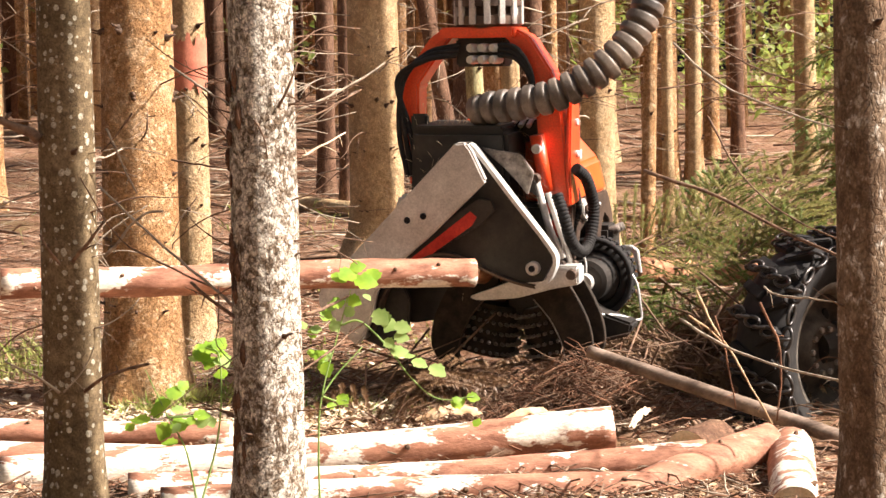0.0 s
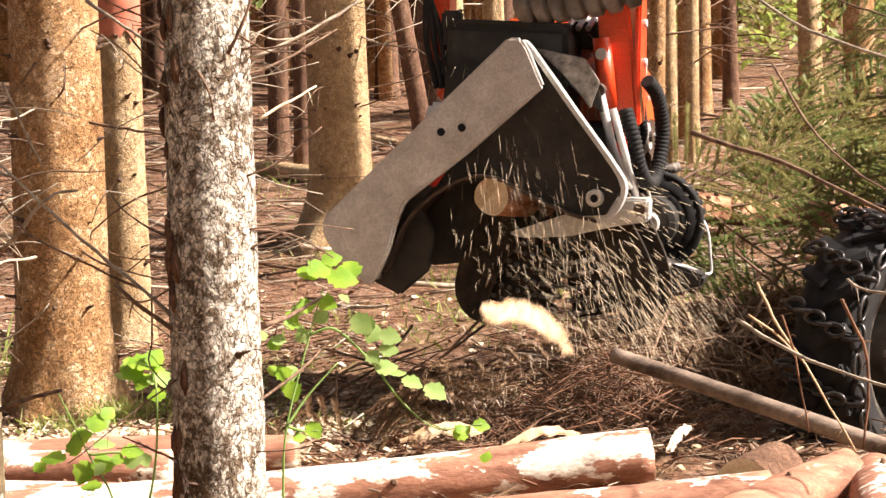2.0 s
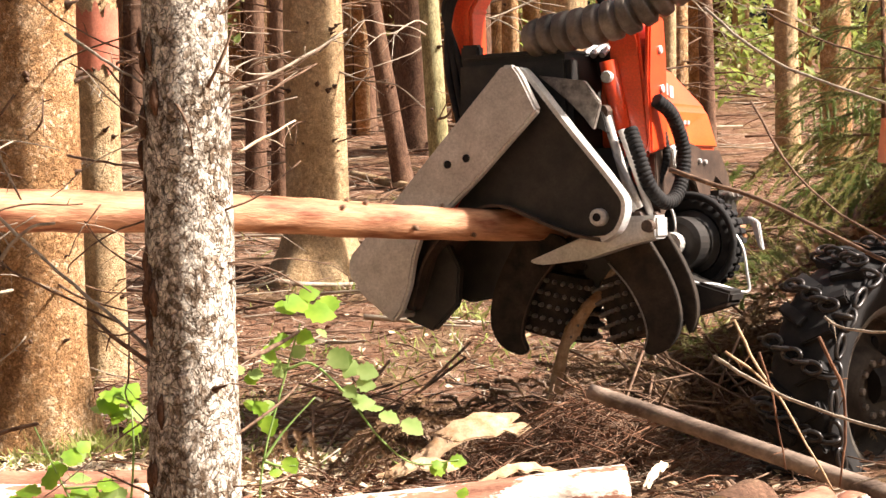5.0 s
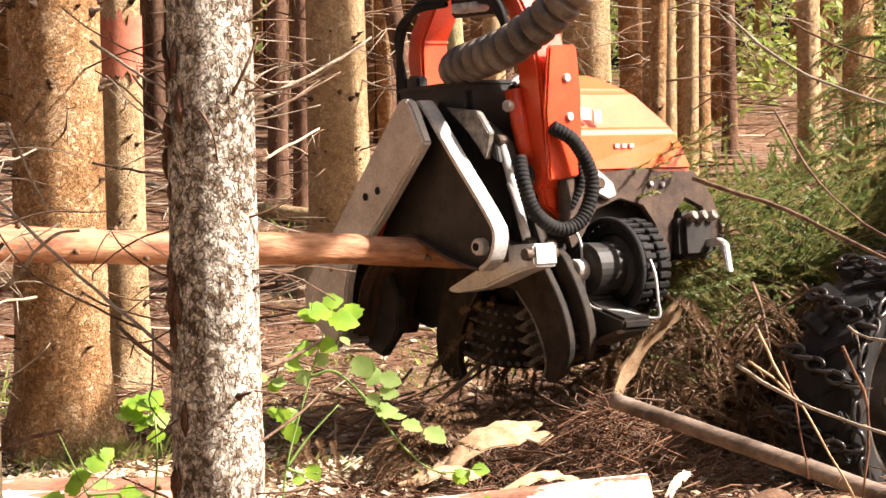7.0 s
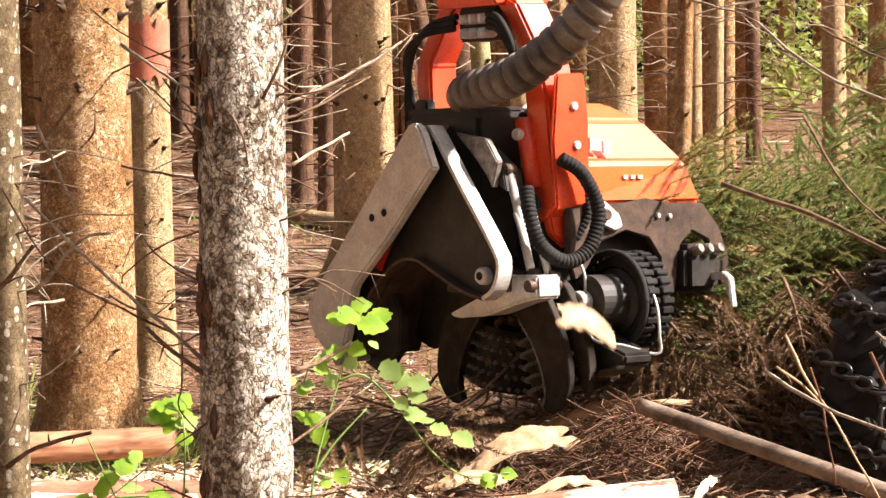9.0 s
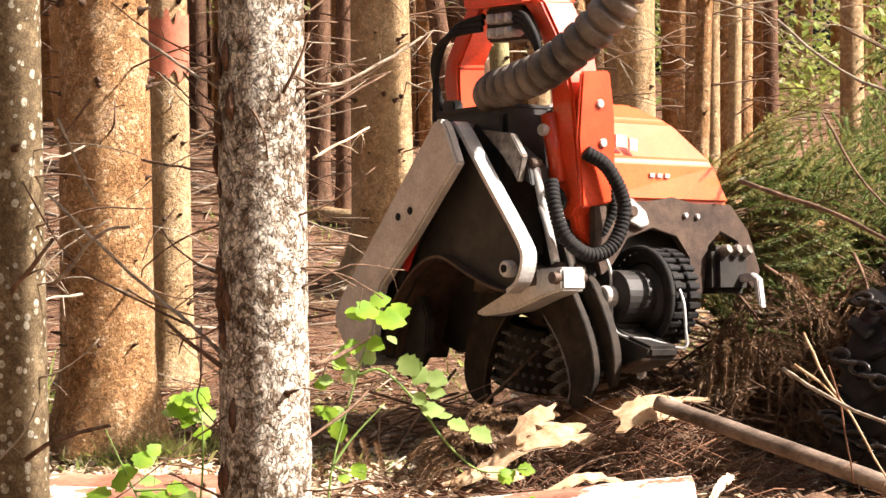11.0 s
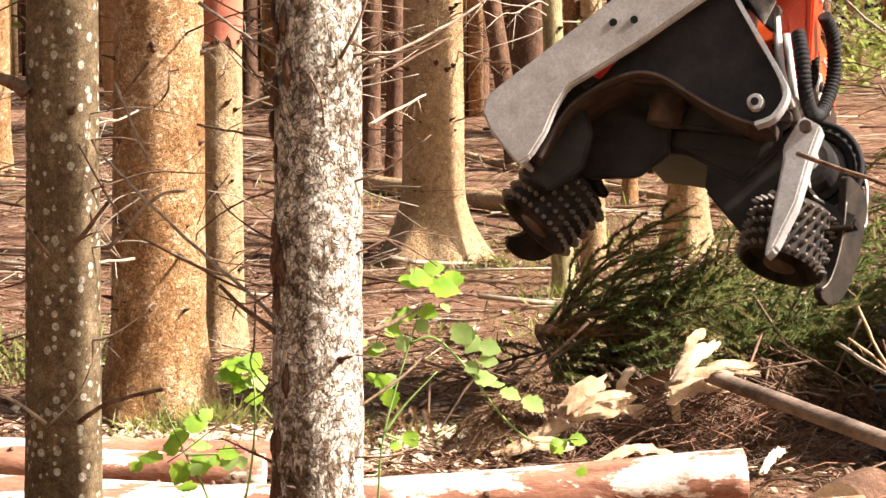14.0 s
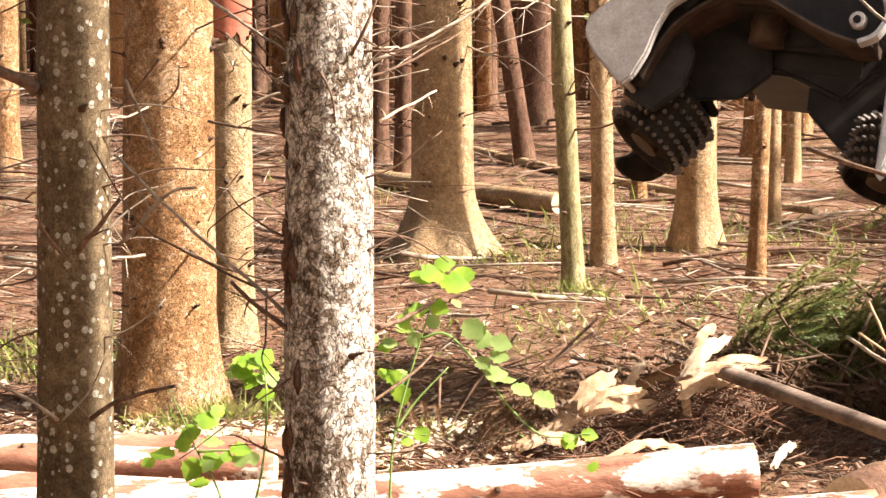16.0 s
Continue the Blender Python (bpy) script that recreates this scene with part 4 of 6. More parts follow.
    for q in ((-0.03, 0.145, 0.51), (0.11, 0.17, 0.0), (0.17, 0.24, -0.01)):
        part("collar", disc(q, (0, 1, 0), 0.032, 0.06), RUSTY, hd)
    # body, side plate with wheel arches, orange hood
    part("main_frame", block(-0.76, 0.02, 0.30, 1.30, -0.08, 0.34, 0.02), BLACK, hd)
    side = [(0.38, 0.10), (0.38, 0.33), (0.75, 0.335), (0.9, 0.36), (1.05, 0.33), (1.30, 0.33), (1.42, 0.20), (1.50, 0.0), (1.44, -0.1), (1.36, -0.02), (1.34, 0.14), (1.22, 0.19), (1.14, 0.12), (1.10, -0.12), (1.02, -0.14), (1.00, 0.06), (0.92, 0.16), (0.76, 0.20), (0.60, 0.15), (0.50, 0.02), (0.42, -0.04)]
    part("side_plate", prism(side, "x", 0.09, 0.13, 0.006), RUSTY, hd, "dark brown side plate with wheel arches")
    part("far_side_plate", prism(side, "x", -0.86, -0.82, 0.006), RUSTY, hd)
    for y, z in ((0.98, 0.27), (1.06, 0.265)):
        part("bolt", disc((0.135, y, z), (1, 0, 0), 0.014, 0.02, 10), BRIGHT, hd)
    part("lug", prism([(0.54, 0.33), (0.60, 0.35), (0.70, 0.28), (0.72, 0.22), (0.66, 0.20), (0.56, 0.24)], "x", 0.13, 0.16, 0.006), STEEL, hd, "pale steel lug")
    part("lug_bolt", disc((0.17, 0.60, 0.28), (1, 0, 0), 0.028, 0.02, 12), RUSTY, hd)
    hood = bmesh.new()
    lo = [(-0.80, 0.44), (0.125, 0.44), (0.125, 1.31), (-0.80, 1.31)]
    mid = [(-0.78, 0.46), (0.115, 0.46), (0.10, 1.22), (-0.76, 1.22)]
    hi = [(-0.66, 0.50), (-0.02, 0.50), (-0.04, 1.06), (-0.64, 1.06)]
    tp = [(-0.58, 0.54), (-0.12, 0.54), (-0.14, 0.90), (-0.56, 0.90)]
    rings = [[hood.verts.new((x, y, z)) for x, y in r] for r, z in ((lo, 0.33), (mid, 0.54), (hi, 0.75), (tp, 0.84))]
    for a, b in zip(rings, rings[1:]):
        for k in range(4):
            hood.faces.new((a[k], a[(k + 1) % 4], b[(k + 1) % 4], b[k]))
    hood.faces.new(rings[0][::-1])
    hood.faces.new(rings[-1])
    bmesh.ops.bevel(hood, geom=hood.edges[:], offset=0.022, segments=3, affect="EDGES", clamp_overlap=True)
    hb = part("hood", hood, HOOD_ORANGE, hd, "glossy orange hood")
    part("hood_notch", block(-0.26, -0.08, 0.44, 0.66, 0.70, 0.835, 0.012), BLACK, hb)
    for i in range(3):
        corrugated([(-0.24 + 0.05 * i, 0.40, 0.80), (-0.22 + 0.05 * i, 0.5, 0.85), (-0.2 + 0.05 * i, 0.62, 0.82)], 0.016, 0.015, 10, 0.1, hd, "hydraulic_hose", BRIGHT)
    for y, z, w in ((0.54, 0.60, 0.07), (0.63, 0.585, 0.05)):        # model figures as plain bars
        part("lettering_bar", prism([(y, z), (y + w, z - 0.005), (y + w, z + 0.055), (y, z + 0.06)], "x", 0.108, 0.122, 0), BRIGHT, hb)
    for i in range(3):
        part("lettering_bar", prism([(0.76 + 0.05 * i, 0.455), (0.79 + 0.05 * i, 0.455), (0.79 + 0.05 * i, 0.475), (0.76 + 0.05 * i, 0.475)], "x", 0.112, 0.124, 0), BRIGHT, hb)
    # measuring and feed wheel with two ribbed treads
    wc = Vector((0.20, 0.62, -0.14))
    wheel = tagged(empty("feed_wheel", Matrix.Translation(wc)), "ribbed black feed wheel")
    wheel.parent = hd
    to_y = Vector((0, 1, 0)).to_track_quat("Z", "Y").to_matrix().to_4x4()
    part("drum", lathe([(0.10, -0.20), (0.13, -0.19), (0.13, -0.02), (0.16, 0.0), (0.16, 0.16), (0.1, 0.17)], to_y, 28), BLACK, wheel, smooth=False)
    part("hub", lathe([(0.05, -0.26), (0.055, -0.25), (0.055, -0.18), (0.03, -0.17)], to_y, 16), STEEL, wheel, "worn steel hub")
    for y0 in (0.0, 0.095):
        bm = lathe([(0.17, y0 - 0.005), (0.205, y0), (0.225, y0 + 0.02), (0.225, y0 + 0.06), (0.205, y0 + 0.08), (0.17, y0 + 0.085)], to_y, 40, False)
        part("tread_ring", bm, RUBBER, wheel, smooth=True)
        for k in range(30):
            a = math.tau * k / 30
            m = Matrix.Rotation(a, 4, "Y") @ Matrix.Translation((0.226, y0 + 0.04, 0))
            bm = block(-0.012, 0.014, -0.037, 0.037, -0.015, 0.015, 0.004)
            bmesh.ops.transform(bm, matrix=m, verts=bm.verts)
            part("tread_lug", bm, RUBBER, wheel)
    ring = bmesh.new()
    tube(ring, [wc + Vector((0.235 * math.cos(a), -0.02, 0.235 * math.sin(a))) for a in [math.tau * k / 40 for k in range(41)]], 0.018, 8, False)
    part("wheel_rim", ring, RUBBER, hd, smooth=True)
    # guard and arm under the wheel
    bm = bmesh.new()
    tube(bm, spline([(0.17, 0.40, 0.08), (0.20, 0.42, -0.02), (0.21, 0.41, -0.16), (0.24, 0.40, -0.29), (0.30, 0.42, -0.335), (0.38, 0.50, -0.35), (0.487, 0.626, -0.393), (0.485, 0.64, -0.30), (0.465, 0.65, -0.18), (0.42, 0.66, -0.10)], 5), 0.008, 8)
    part("guard_rail", bm, BRIGHT, hd, "bright worn guard edge", True)
    arm = [(-0.30, -0.10), (0.18, -0.02), (0.215, -0.28), (0.30, -0.325), (0.487, -0.385), (0.475, -0.44), (0.38, -0.475), (0.0, -0.56), (-0.08, -0.53), (-0.28, -0.36)]
    part("wheel_shield", disc((0.20, 0.665, -0.14), (0, 1, 0), 0.225, 0.02, 30), BLACK, hd)
    part("arm_lip", prism([(0.0, -0.55), (0.02, -0.57), (0.47, -0.455), (0.48, -0.435)], "y", 0.36, 0.42, 0.004), RUSTY, hd)
    part("wheel_arm", prism(arm, "y", 0.41, 0.60, 0.015), BLACK, hd, "black wheel arm with a shiny edge")
    for i in range(3):
        part("arm_bolt", disc((0.06 + 0.055 * i, 0.405, -0.33 + 0.012 * i), (0, 1, 0), 0.017, 0.016, 10), STEEL, hd)
    part("rear_roller_mount", block(0.02, 0.2, 1.12, 1.36, -0.12, 0.12, 0.03), BLACK, hd)
    for y in (1.18, 1.25, 1.32):
        part("hose_fitting", disc((0.2, y, 0.09), (1, 0.2, 0.4), 0.028, 0.07), TOOTH, hd)
    part("rear_knife", prism([(0.1, -0.03), (0.28, -0.02), (0.33, -0.05), (0.35, -0.20), (0.325, -0.18), (0.29, -0.06), (0.1, -0.07)], "y", 1.28, 1.32, 0.006), BRIGHT, hd, "bright bare rear knife")
    # hoses on the side
    corrugated([(0.18, 0.29, 0.56), (0.22, 0.40, 0.48), (0.24, 0.48, 0.30), (0.23, 0.42, 0.12), (0.21, 0.29, 0.06), (0.18, 0.16, 0.14), (0.15, 0.12, 0.28), (0.10, 0.14, 0.42)], 0.037, 0.022, 14, 0.2, hd, "spiral_hose", RUBBER, "ribbed black hydraulic hose loop")
    corrugated([(0.08, 0.38, 0.54), (0.12, 0.46, 0.46), (0.14, 0.50, 0.30), (0.11, 0.44, 0.16)], 0.024, 0.022, 12, 0.2, hd, "spiral_hose", RUBBER)
    corrugated([(-0.02, 0.20, 0.35), (0.03, 0.24, 0.38), (0.06, 0.25, 0.32), (0.03, 0.22, 0.24), (0.06, 0.2, 0.12)], 0.017, 0.012, 10, 0.15, hd, "hydraulic_hose", RUBBER)
    # tilt cylinder beside the yoke
    bm = bmesh.new()
    tube(bm, [(-0.05, 0.26, 0.76), (0.0, 0.28, 0.42)], 0.045, 14)
    part("tilt_cylinder", bm, ORANGE, hd, "red tilt cylinder", True)
    part("cylinder_cap", disc((-0.04, 0.22, 0.68), (0, 1, 0), 0.03, 0.05), BRIGHT, hd)
    return hd


def build_yoke(hd):
    """Orange bail that carries the head; it swings on the axle, so it is built round the axle."""
    yk = tagged(empty("yoke", Matrix.Translation(PIVOT)), "orange steel yoke with hoses")
    yk.parent = hd

    def rel(pts):
        return [(a - PIVOT.x, b - PIVOT.z) for a, b in pts]
    right = rel([(0.0, 0.26), (0.07, 0.27), (0.14, 0.36), (0.10, 0.86), (0.04, 1.12), (-0.10, 1.34), (-0.22, 1.40), (-0.28, 1.36), (-0.17, 1.25), (-0.08, 1.06), (-0.06, 0.82), (-0.04, 0.5)])
    left = rel([(-0.78, 0.44), (-0.86, 0.44), (-0.93, 0.98), (-0.90, 1.10), (-0.72, 1.34), (-0.62, 1.40), (-0.56, 1.36), (-0.66, 1.25), (-0.80, 1.05), (-0.80, 0.7)])
    part("right_arm", prism(right, "y", -0.11, 0.09, 0.014), ORANGE, yk)
    part("left_arm", prism(left, "y", -0.10, 0.08, 0.014), ORANGE, yk)
    part("top_plate", block(-0.26, 0.20, -0.18, 0.18, 0.97, 1.035, 0.012), ORANGE, yk)
    part("arm_cover", prism([(-0.11, -0.04), (0.11, -0.02), (0.12, 0.40), (0.10, 0.62), (-0.08, 0.62), (-0.12, 0.3)], "x", 0.50, 0.53, 0.01), ORANGE, yk)
    for y, z in ((0.02, 0.46), (0.03, 0.27)):
        part("cover_bolt", disc((0.535, y, z), (1, 0, 0), 0.022, 0.02, 10), BRIGHT, yk)
    part("arm_foot", prism([(-0.12, 0.02), (0.12, 0.0), (0.09, -0.20), (0.02, -0.24), (-0.08, -0.16)], "x", 0.40, 0.46, 0.012), ORANGE, yk)
    part("valve_block", block(-0.18, 0.12, -0.10, 0.10, 0.80, 0.97, 0.012), BLACK, yk)
    for i in range(3):
        for k in range(2):
            part("hose_fitting", disc((-0.06 + 0.07 * i, -0.13, 0.84 + 0.07 * k), (0.4, 1, 0), 0.027, 0.09), BRIGHT, yk)
    part("rotator", lathe([(0.17, 1.03), (0.20, 1.05), (0.20, 1.10), (0.17, 1.11), (0.17, 1.15), (0.21, 1.16), (0.21, 1.22), (0.12, 1.24), (0.12, 1.40)], Matrix.Identity(4), 28), RUSTY, yk, "dark rotator above the yoke")
    for k in range(14):
        a = math.tau * k / 14
        bm = block(-0.012, 0.012, -0.02, 0.02, 1.05, 1.2, 0.004)
        bmesh.ops.transform(bm, matrix=Matrix.Rotation(a, 4, "Z") @ Matrix.Translation((0.2, 0, 0)), verts=bm.verts)
        part("rotator_rib", bm, STEEL, yk)
    for s in (0, 1, 2):
        corrugated([(-0.14 - 0.01 * s, -0.14, 0.93 - 0.03 * s), (-0.34, -0.17 - 0.02 * s, 0.88 - 0.02 * s), (-0.49 - 0.02 * s, -0.17, 0.72), (-0.52 + 0.035 * s, -0.18, 0.42), (-0.46 + 0.03 * s, -0.2, 0.14)], 0.017, 0.5, 10, 0, yk, "hydraulic_hose", RUBBER)
        corrugated([(0.1, -0.14, 0.93 - 0.03 * s), (0.22, -0.17, 0.90 - 0.03 * s), (0.30, -0.16, 0.76 - 0.02 * s), (0.32, -0.15, 0.56)], 0.017, 0.5, 10, 0, yk, "hydraulic_hose", RUBBER)
    part("hose_clamp", block(-0.44, -0.34, -0.20, -0.13, 0.34, 0.52, 0.012), BLACK, yk)
    # thick wrapped hose bundle that runs up to the boom
    corrugated([(-0.03, -0.20, 0.52), (0.06, -0.24, 0.55), (0.28, -0.28, 0.58), (0.52, -0.28, 0.64), (0.78, -0.22, 0.80), (0.95, -0.12, 1.02), (1.04, -0.02, 1.35), (1.06, 0.0, 1.8)], 0.10, 0.085, 22, 0.32, yk, "wrapped_hose", HOSE, "hose bundle wrapped in a dusty spiral guard")
    return yk


def build_knife(hd):
    """Curved front delimbing knife, round its own hinge."""
    kn = tagged(empty("front_knife", Matrix.Translation((0.22, 0.13, -0.03))), "pale bare steel delimbing knife")
    kn.parent = hd
    blade = [(0.02, 0.03), (-0.16, 0.03), (-0.2, 0.0), (-0.42, -0.08), (-0.66, -0.17), (-0.60, -0.19), (-0.36, -0.17), (-0.14, -0.11), (0.02, -0.08)]
    part("blade", prism(blade, "y", -0.05, 0.10, 0.012), BRIGHT, kn)
    part("hinge", disc((-0.02, 0.02, -0.02), (0, 1, 0), 0.034, 0.2, 18), RUSTY, kn)
    return kn


def build_roller(hd, name, at, flip):
    """Toothed upright feed roller on its curved arm."""
    r = tagged(empty(name, pose(*at)), "dark toothed feed roller, clogged with bark")
    r.parent = hd
    idm = Matrix.Identity(4)
    part("drum", lathe([(0.06, -0.08), (0.165, -0.10), (0.185, -0.15), (0.198, -0.155), (0.205, -0.13), (0.2, 0), (0.195, 0.13), (0.18, 0.16), (0.09, 0.165)], idm, 30), MUDDY, r, smooth=False)
    part("drum_core", lathe([(0.05, -0.16), (0.08, -0.15), (0.08, 0.22), (0.05, 0.23)], idm, 20), RUSTY, r)
    spike = bpy.data.meshes.new("spike")
    bm = lathe([(0.013, -0.006), (0.012, 0.012), (0.006, 0.034)], Matrix.Identity(4), 6)
    bm.to_mesh(spike)
    bm.free()
    spike.materials.append(TOOTH)
    for k in range(30):             # blunt spikes in slanting rows
        for j in range(5):
            ob = new("spike", spike)
            ob.parent = r
            ob.matrix_basis = Matrix.Rotation(math.tau * (k + 0.5 * (j % 2)) / 30, 4, "Z") @ Matrix.Translation((0.2, 0, -0.128 + 0.062 * j)) @ Matrix.Rotation(math.pi / 2, 4, "Y")
    claw = [(flip * a, b) for a, b in ((-0.06, 0.34), (0.16, 0.34), (0.23, 0.20), (0.27, 0.0), (0.25, -0.16), (0.17, -0.25), (0.07, -0.27), (0.03, -0.235), (0.07, -0.17), (0.075, -0.06), (0.045, 0.08), (-0.02, 0.22))]
    part("arm_plate", prism(rounded(claw), "y", -0.25, -0.21, 0.004), MUDDY, r, "black curved arm plate with a shiny edge")
    bm = bmesh.new()
    tube(bm, spline([(flip * a, -0.255, b) for a, b in ((-0.02, 0.22), (0.045, 0.08), (0.075, -0.06), (0.07, -0.17), (0.03, -0.235))], 5), 0.005, 6)
    outer = [(flip * a, b) for a, b in ((0.18, 0.36), (0.27, 0.30), (0.33, 0.06), (0.32, -0.12), (0.25, -0.22), (0.24, -0.10), (0.22, 0.1))]
    if flip > 0:
        part("outer_plate", prism(rounded(outer), "y", -0.17, -0.12, 0.004), MUDDY, r)
    part("arm_edge", bm, TOOTH if flip > 0 else RUSTY, r, smooth=True)
    part("roller_cap", prism([(flip * a, b) for a, b in ((-0.13, -0.1), (0.13, -0.1), (0.15, 0.08), (0.02, 0.15), (-0.13, 0.1))], "z", 0.20, 0.24, 0.01), MUDDY, r)
    return r


head = build_head()
saw_bar = part("saw_bar", prism([(-0.90, 0.02), (-0.84, -0.06), (-0.30, 0.26), (-0.22, 0.34), (-0.24, 0.40), (-0.32, 0.41)], "y", -0.075, -0.055, 0.006), BLACK, head, "dark saw bar with a red stripe")
part("red_stripe", prism([(-0.80, 0.005), (-0.765, -0.03), (-0.36, 0.25), (-0.33, 0.30), (-0.37, 0.335)], "y", -0.082, -0.0745, 0.002), REDSAW, saw_bar, "worn red stripe")
yoke = build_yoke(head)
knife = build_knife(head)
roller_a = build_roller(head, "left_roller", (-0.42, 0.52, -0.42), -1)
roller_b = build_roller(head, "right_roller", (-0.02, 0.50, -0.44), 1)


# ---- harvester wheel with a chain ----
def build_wheel():
    hv = tagged(empty("timber_harvester", pose(0, 0, 0)), "timber harvester with chained wheel standing among the trees", "harvester")
    # unseen chassis and bodywork, placed and sized to shade the brush and wheel
    part("unseen_chassis", block(3.45, 5.4, 11.5, 14.6, 0.45, 1.15, 0.06), BLACK, hv)
    part("shading_body", block(3.3, 5.8, 11.3, 14.8, 1.15, 1.65, 0.12, 0.97), HOOD_ORANGE, hv, "unseen orange bodywork, sized to shade the brush and wheel")
    part("axle", disc((2.98, 12.2, 0.36), (0.72, 0.69, 0.1), 0.12, 1.0), BLACK, hv)
    w = tagged(empty("front_wheel", Matrix.Translation((2.645, 11.82, 0.30)) @ Vector((0.71, -0.70, 0)).to_track_quat("Z", "Y").to_matrix().to_4x4()), "big black forestry wheel wrapped in a steel chain")
    w.parent = hv
    idm = Matrix.Identity(4)
    part("tyre", lathe([(0.40, 0.11), (0.45, 0.15), (0.54, 0.175), (0.61, 0.16), (0.64, 0.10), (0.65, 0), (0.64, -0.10), (0.61, -0.16), (0.5, -0.18), (0.36, -0.16)], idm, 56, False), RUBBER, w, "black muddy tyre", True)
    dish = part("rim", lathe([(0.05, -0.02), (0.11, 0.03), (0.17, 0.03), (0.20, -0.03), (0.27, -0.07), (0.32, -0.04), (0.345, 0.02), (0.32, -0.12)], idm, 40), mottled("dark_rim_paint", (0.018, 0.014, 0.011), (0.075, 0.058, 0.044), 8, 0.7, 0.1), w, "dark muddy rim dish", True)
    part("rim_lip", lathe([(0.335, 0.0), (0.345, 0.06), (0.372, 0.105), (0.40, 0.118), (0.412, 0.112), (0.40, 0.09), (0.36, -0.02)], idm, 48, False), mottled("dusty_rim_lip", (0.06, 0.05, 0.04), (0.23, 0.20, 0.165), 9, 0.65, 0.1), dish, "dusty grey rim lip", True)
    for k in range(6):
        a = math.tau * k / 6
        part("dish_hole", disc((0.235 * math.cos(a), 0.235 * math.sin(a), -0.048), (0.25 * math.cos(a), 0.25 * math.sin(a), 1), 0.035, 0.012, 14), HOLE_SHADE, dish)
    for k in range(10):
        a = math.tau * k / 10
        part("wheel_nut", disc((0.13 * math.cos(a), 0.13 * math.sin(a), 0.035), (0, 0, 1), 0.018, 0.03, 8), TOOTH, w)
    for k in range(22):
        a = math.tau * k / 22
        for s in (-1, 1):
            bm = block(-0.03, 0.03, -0.03, 0.03, -0.085, 0.085, 0.008)
            bmesh.ops.transform(bm, matrix=Matrix.Rotation(a + s * 0.07, 4, "Z") @ Matrix.Translation((0.645, 0, s * 0.08)) @ Matrix.Rotation(s * 0.5, 4, "X"), verts=bm.verts)
            part("tyre_lug", bm, RUBBER, w)
    for k in range(14):             # cross chains of linked rings
        a = math.tau * k / 14
        for j in range(7):
            z = -0.18 + 0.06 * j
            bm = bmesh.new()
            rr = 0.695 if abs(z) < 0.15 else 0.645
            tube(bm, [Vector((0.028 * math.cos(b), 0, 0.05 * math.sin(b))) for b in [math.tau * i / 12 for i in range(13)]], 0.011, 6, False)
            bmesh.ops.transform(bm, matrix=Matrix.Rotation(a + 0.04 * j, 4, "Z") @ Matrix.Translation((rr, 0, z)) @ Matrix.Rotation(0.3 + j % 2 * 1.57, 4, "Z"), verts=bm.verts)
            part("chain_link", bm, CHAIN, w, smooth=True)
    for k in range(28):             # side chain
        a = math.tau * k / 28
        bm = bmesh.new()
        tube(bm, [Vector((0.028 * math.cos(b), 0.06 * math.sin(b), 0)) for b in [math.tau * i / 12 for i in range(13)]], 0.012, 6, False)
        bmesh.ops.transform(bm, matrix=Matrix.Rotation(a, 4, "Z") @ Matrix.Translation((0.60, 0, 0.185)) @ Matrix.Rotation(k % 2 * 1.2, 4, "Y"), verts=bm.verts)
        part("chain_link", bm, CHAIN, w, smooth=True)
    return w


build_wheel()


# ---- spruce boughs ----
def bough_mesh(length, seed, needles=95, shoots=9):
    """A drooping bough: a stem, side shoots, and needles set round them."""
    g = random.Random(seed)
    bm = bmesh.new()
    stem = spline([(0, 0, 0), (length * 0.35, 0, length * 0.02), (length * 0.7, 0, -length * 0.06), (length, 0, -length * 0.2)], 5)
    tube(bm, stem, [0.011 * (1 - 0.8 * i / len(stem)) for i in range(len(stem))], 5, True, 0)
    runs = [(stem[len(stem) // 3:], 1.0)]
    for i in range(shoots):
        t = 0.15 + 0.8 * i / shoots
        for s in (-1, 1):
            k = int(t * (len(stem) - 2))
            o = stem[k]
            L = length * (0.48 * (1 - t) + 0.14) * g.uniform(0.75, 1.2)
            d = Vector((0.65, s * 0.75, g.uniform(-0.45, 0.05))).normalized()
            pts = [o, o + d * L * 0.5 + Vector((0, 0, 0.01)), o + d * L + Vector((0.05 * L, 0, -0.18 * L))]
            pts = spline(pts, 3)
            tube(bm, pts, [0.004, 0.0038, 0.0035, 0.003, 0.0025, 0.002, 0.0015][:len(pts)], 4, False, 0)
            runs.append((pts, 0.9))
    for pts, k in runs:
        total = sum((b - a).length for a, b in zip(pts, pts[1:]))
        for i in range(int(needles * total / 0.3)):
            f = g.random() * (len(pts) - 1)
            j = min(int(f), len(pts) - 2)
            p = pts[j].lerp(pts[j + 1], f - j)
            d = (pts[j + 1] - pts[j]).normalized()
            n = d.cross(Vector((g.uniform(-1, 1), g.uniform(-1, 1), g.uniform(-0.6, 1)))).normalized()
            e = (n * 0.8 + d * 0.7).normalized() * g.uniform(0.02, 0.036)
            wv = e.cross(d).normalized() * 0.0048
            bm.faces.new([bm.verts.new(p - wv), bm.verts.new(p + wv), bm.verts.new(p + e)]).material_index = 1
    return bm


BOUGHS = []
for i in range(4):
    for gmat in (SPRUCE_GREEN, SPRUCE_OLIVE, DEAD_GREEN):
        me = bpy.data.meshes.new("bough")
        b = bough_mesh((0.75, 0.95, 1.1, 0.6)[i], 90 + i)
        b.to_mesh(me)
        b.free()
        me.materials.append(TWIG)
        me.materials.append(gmat)
        BOUGHS.append(me)


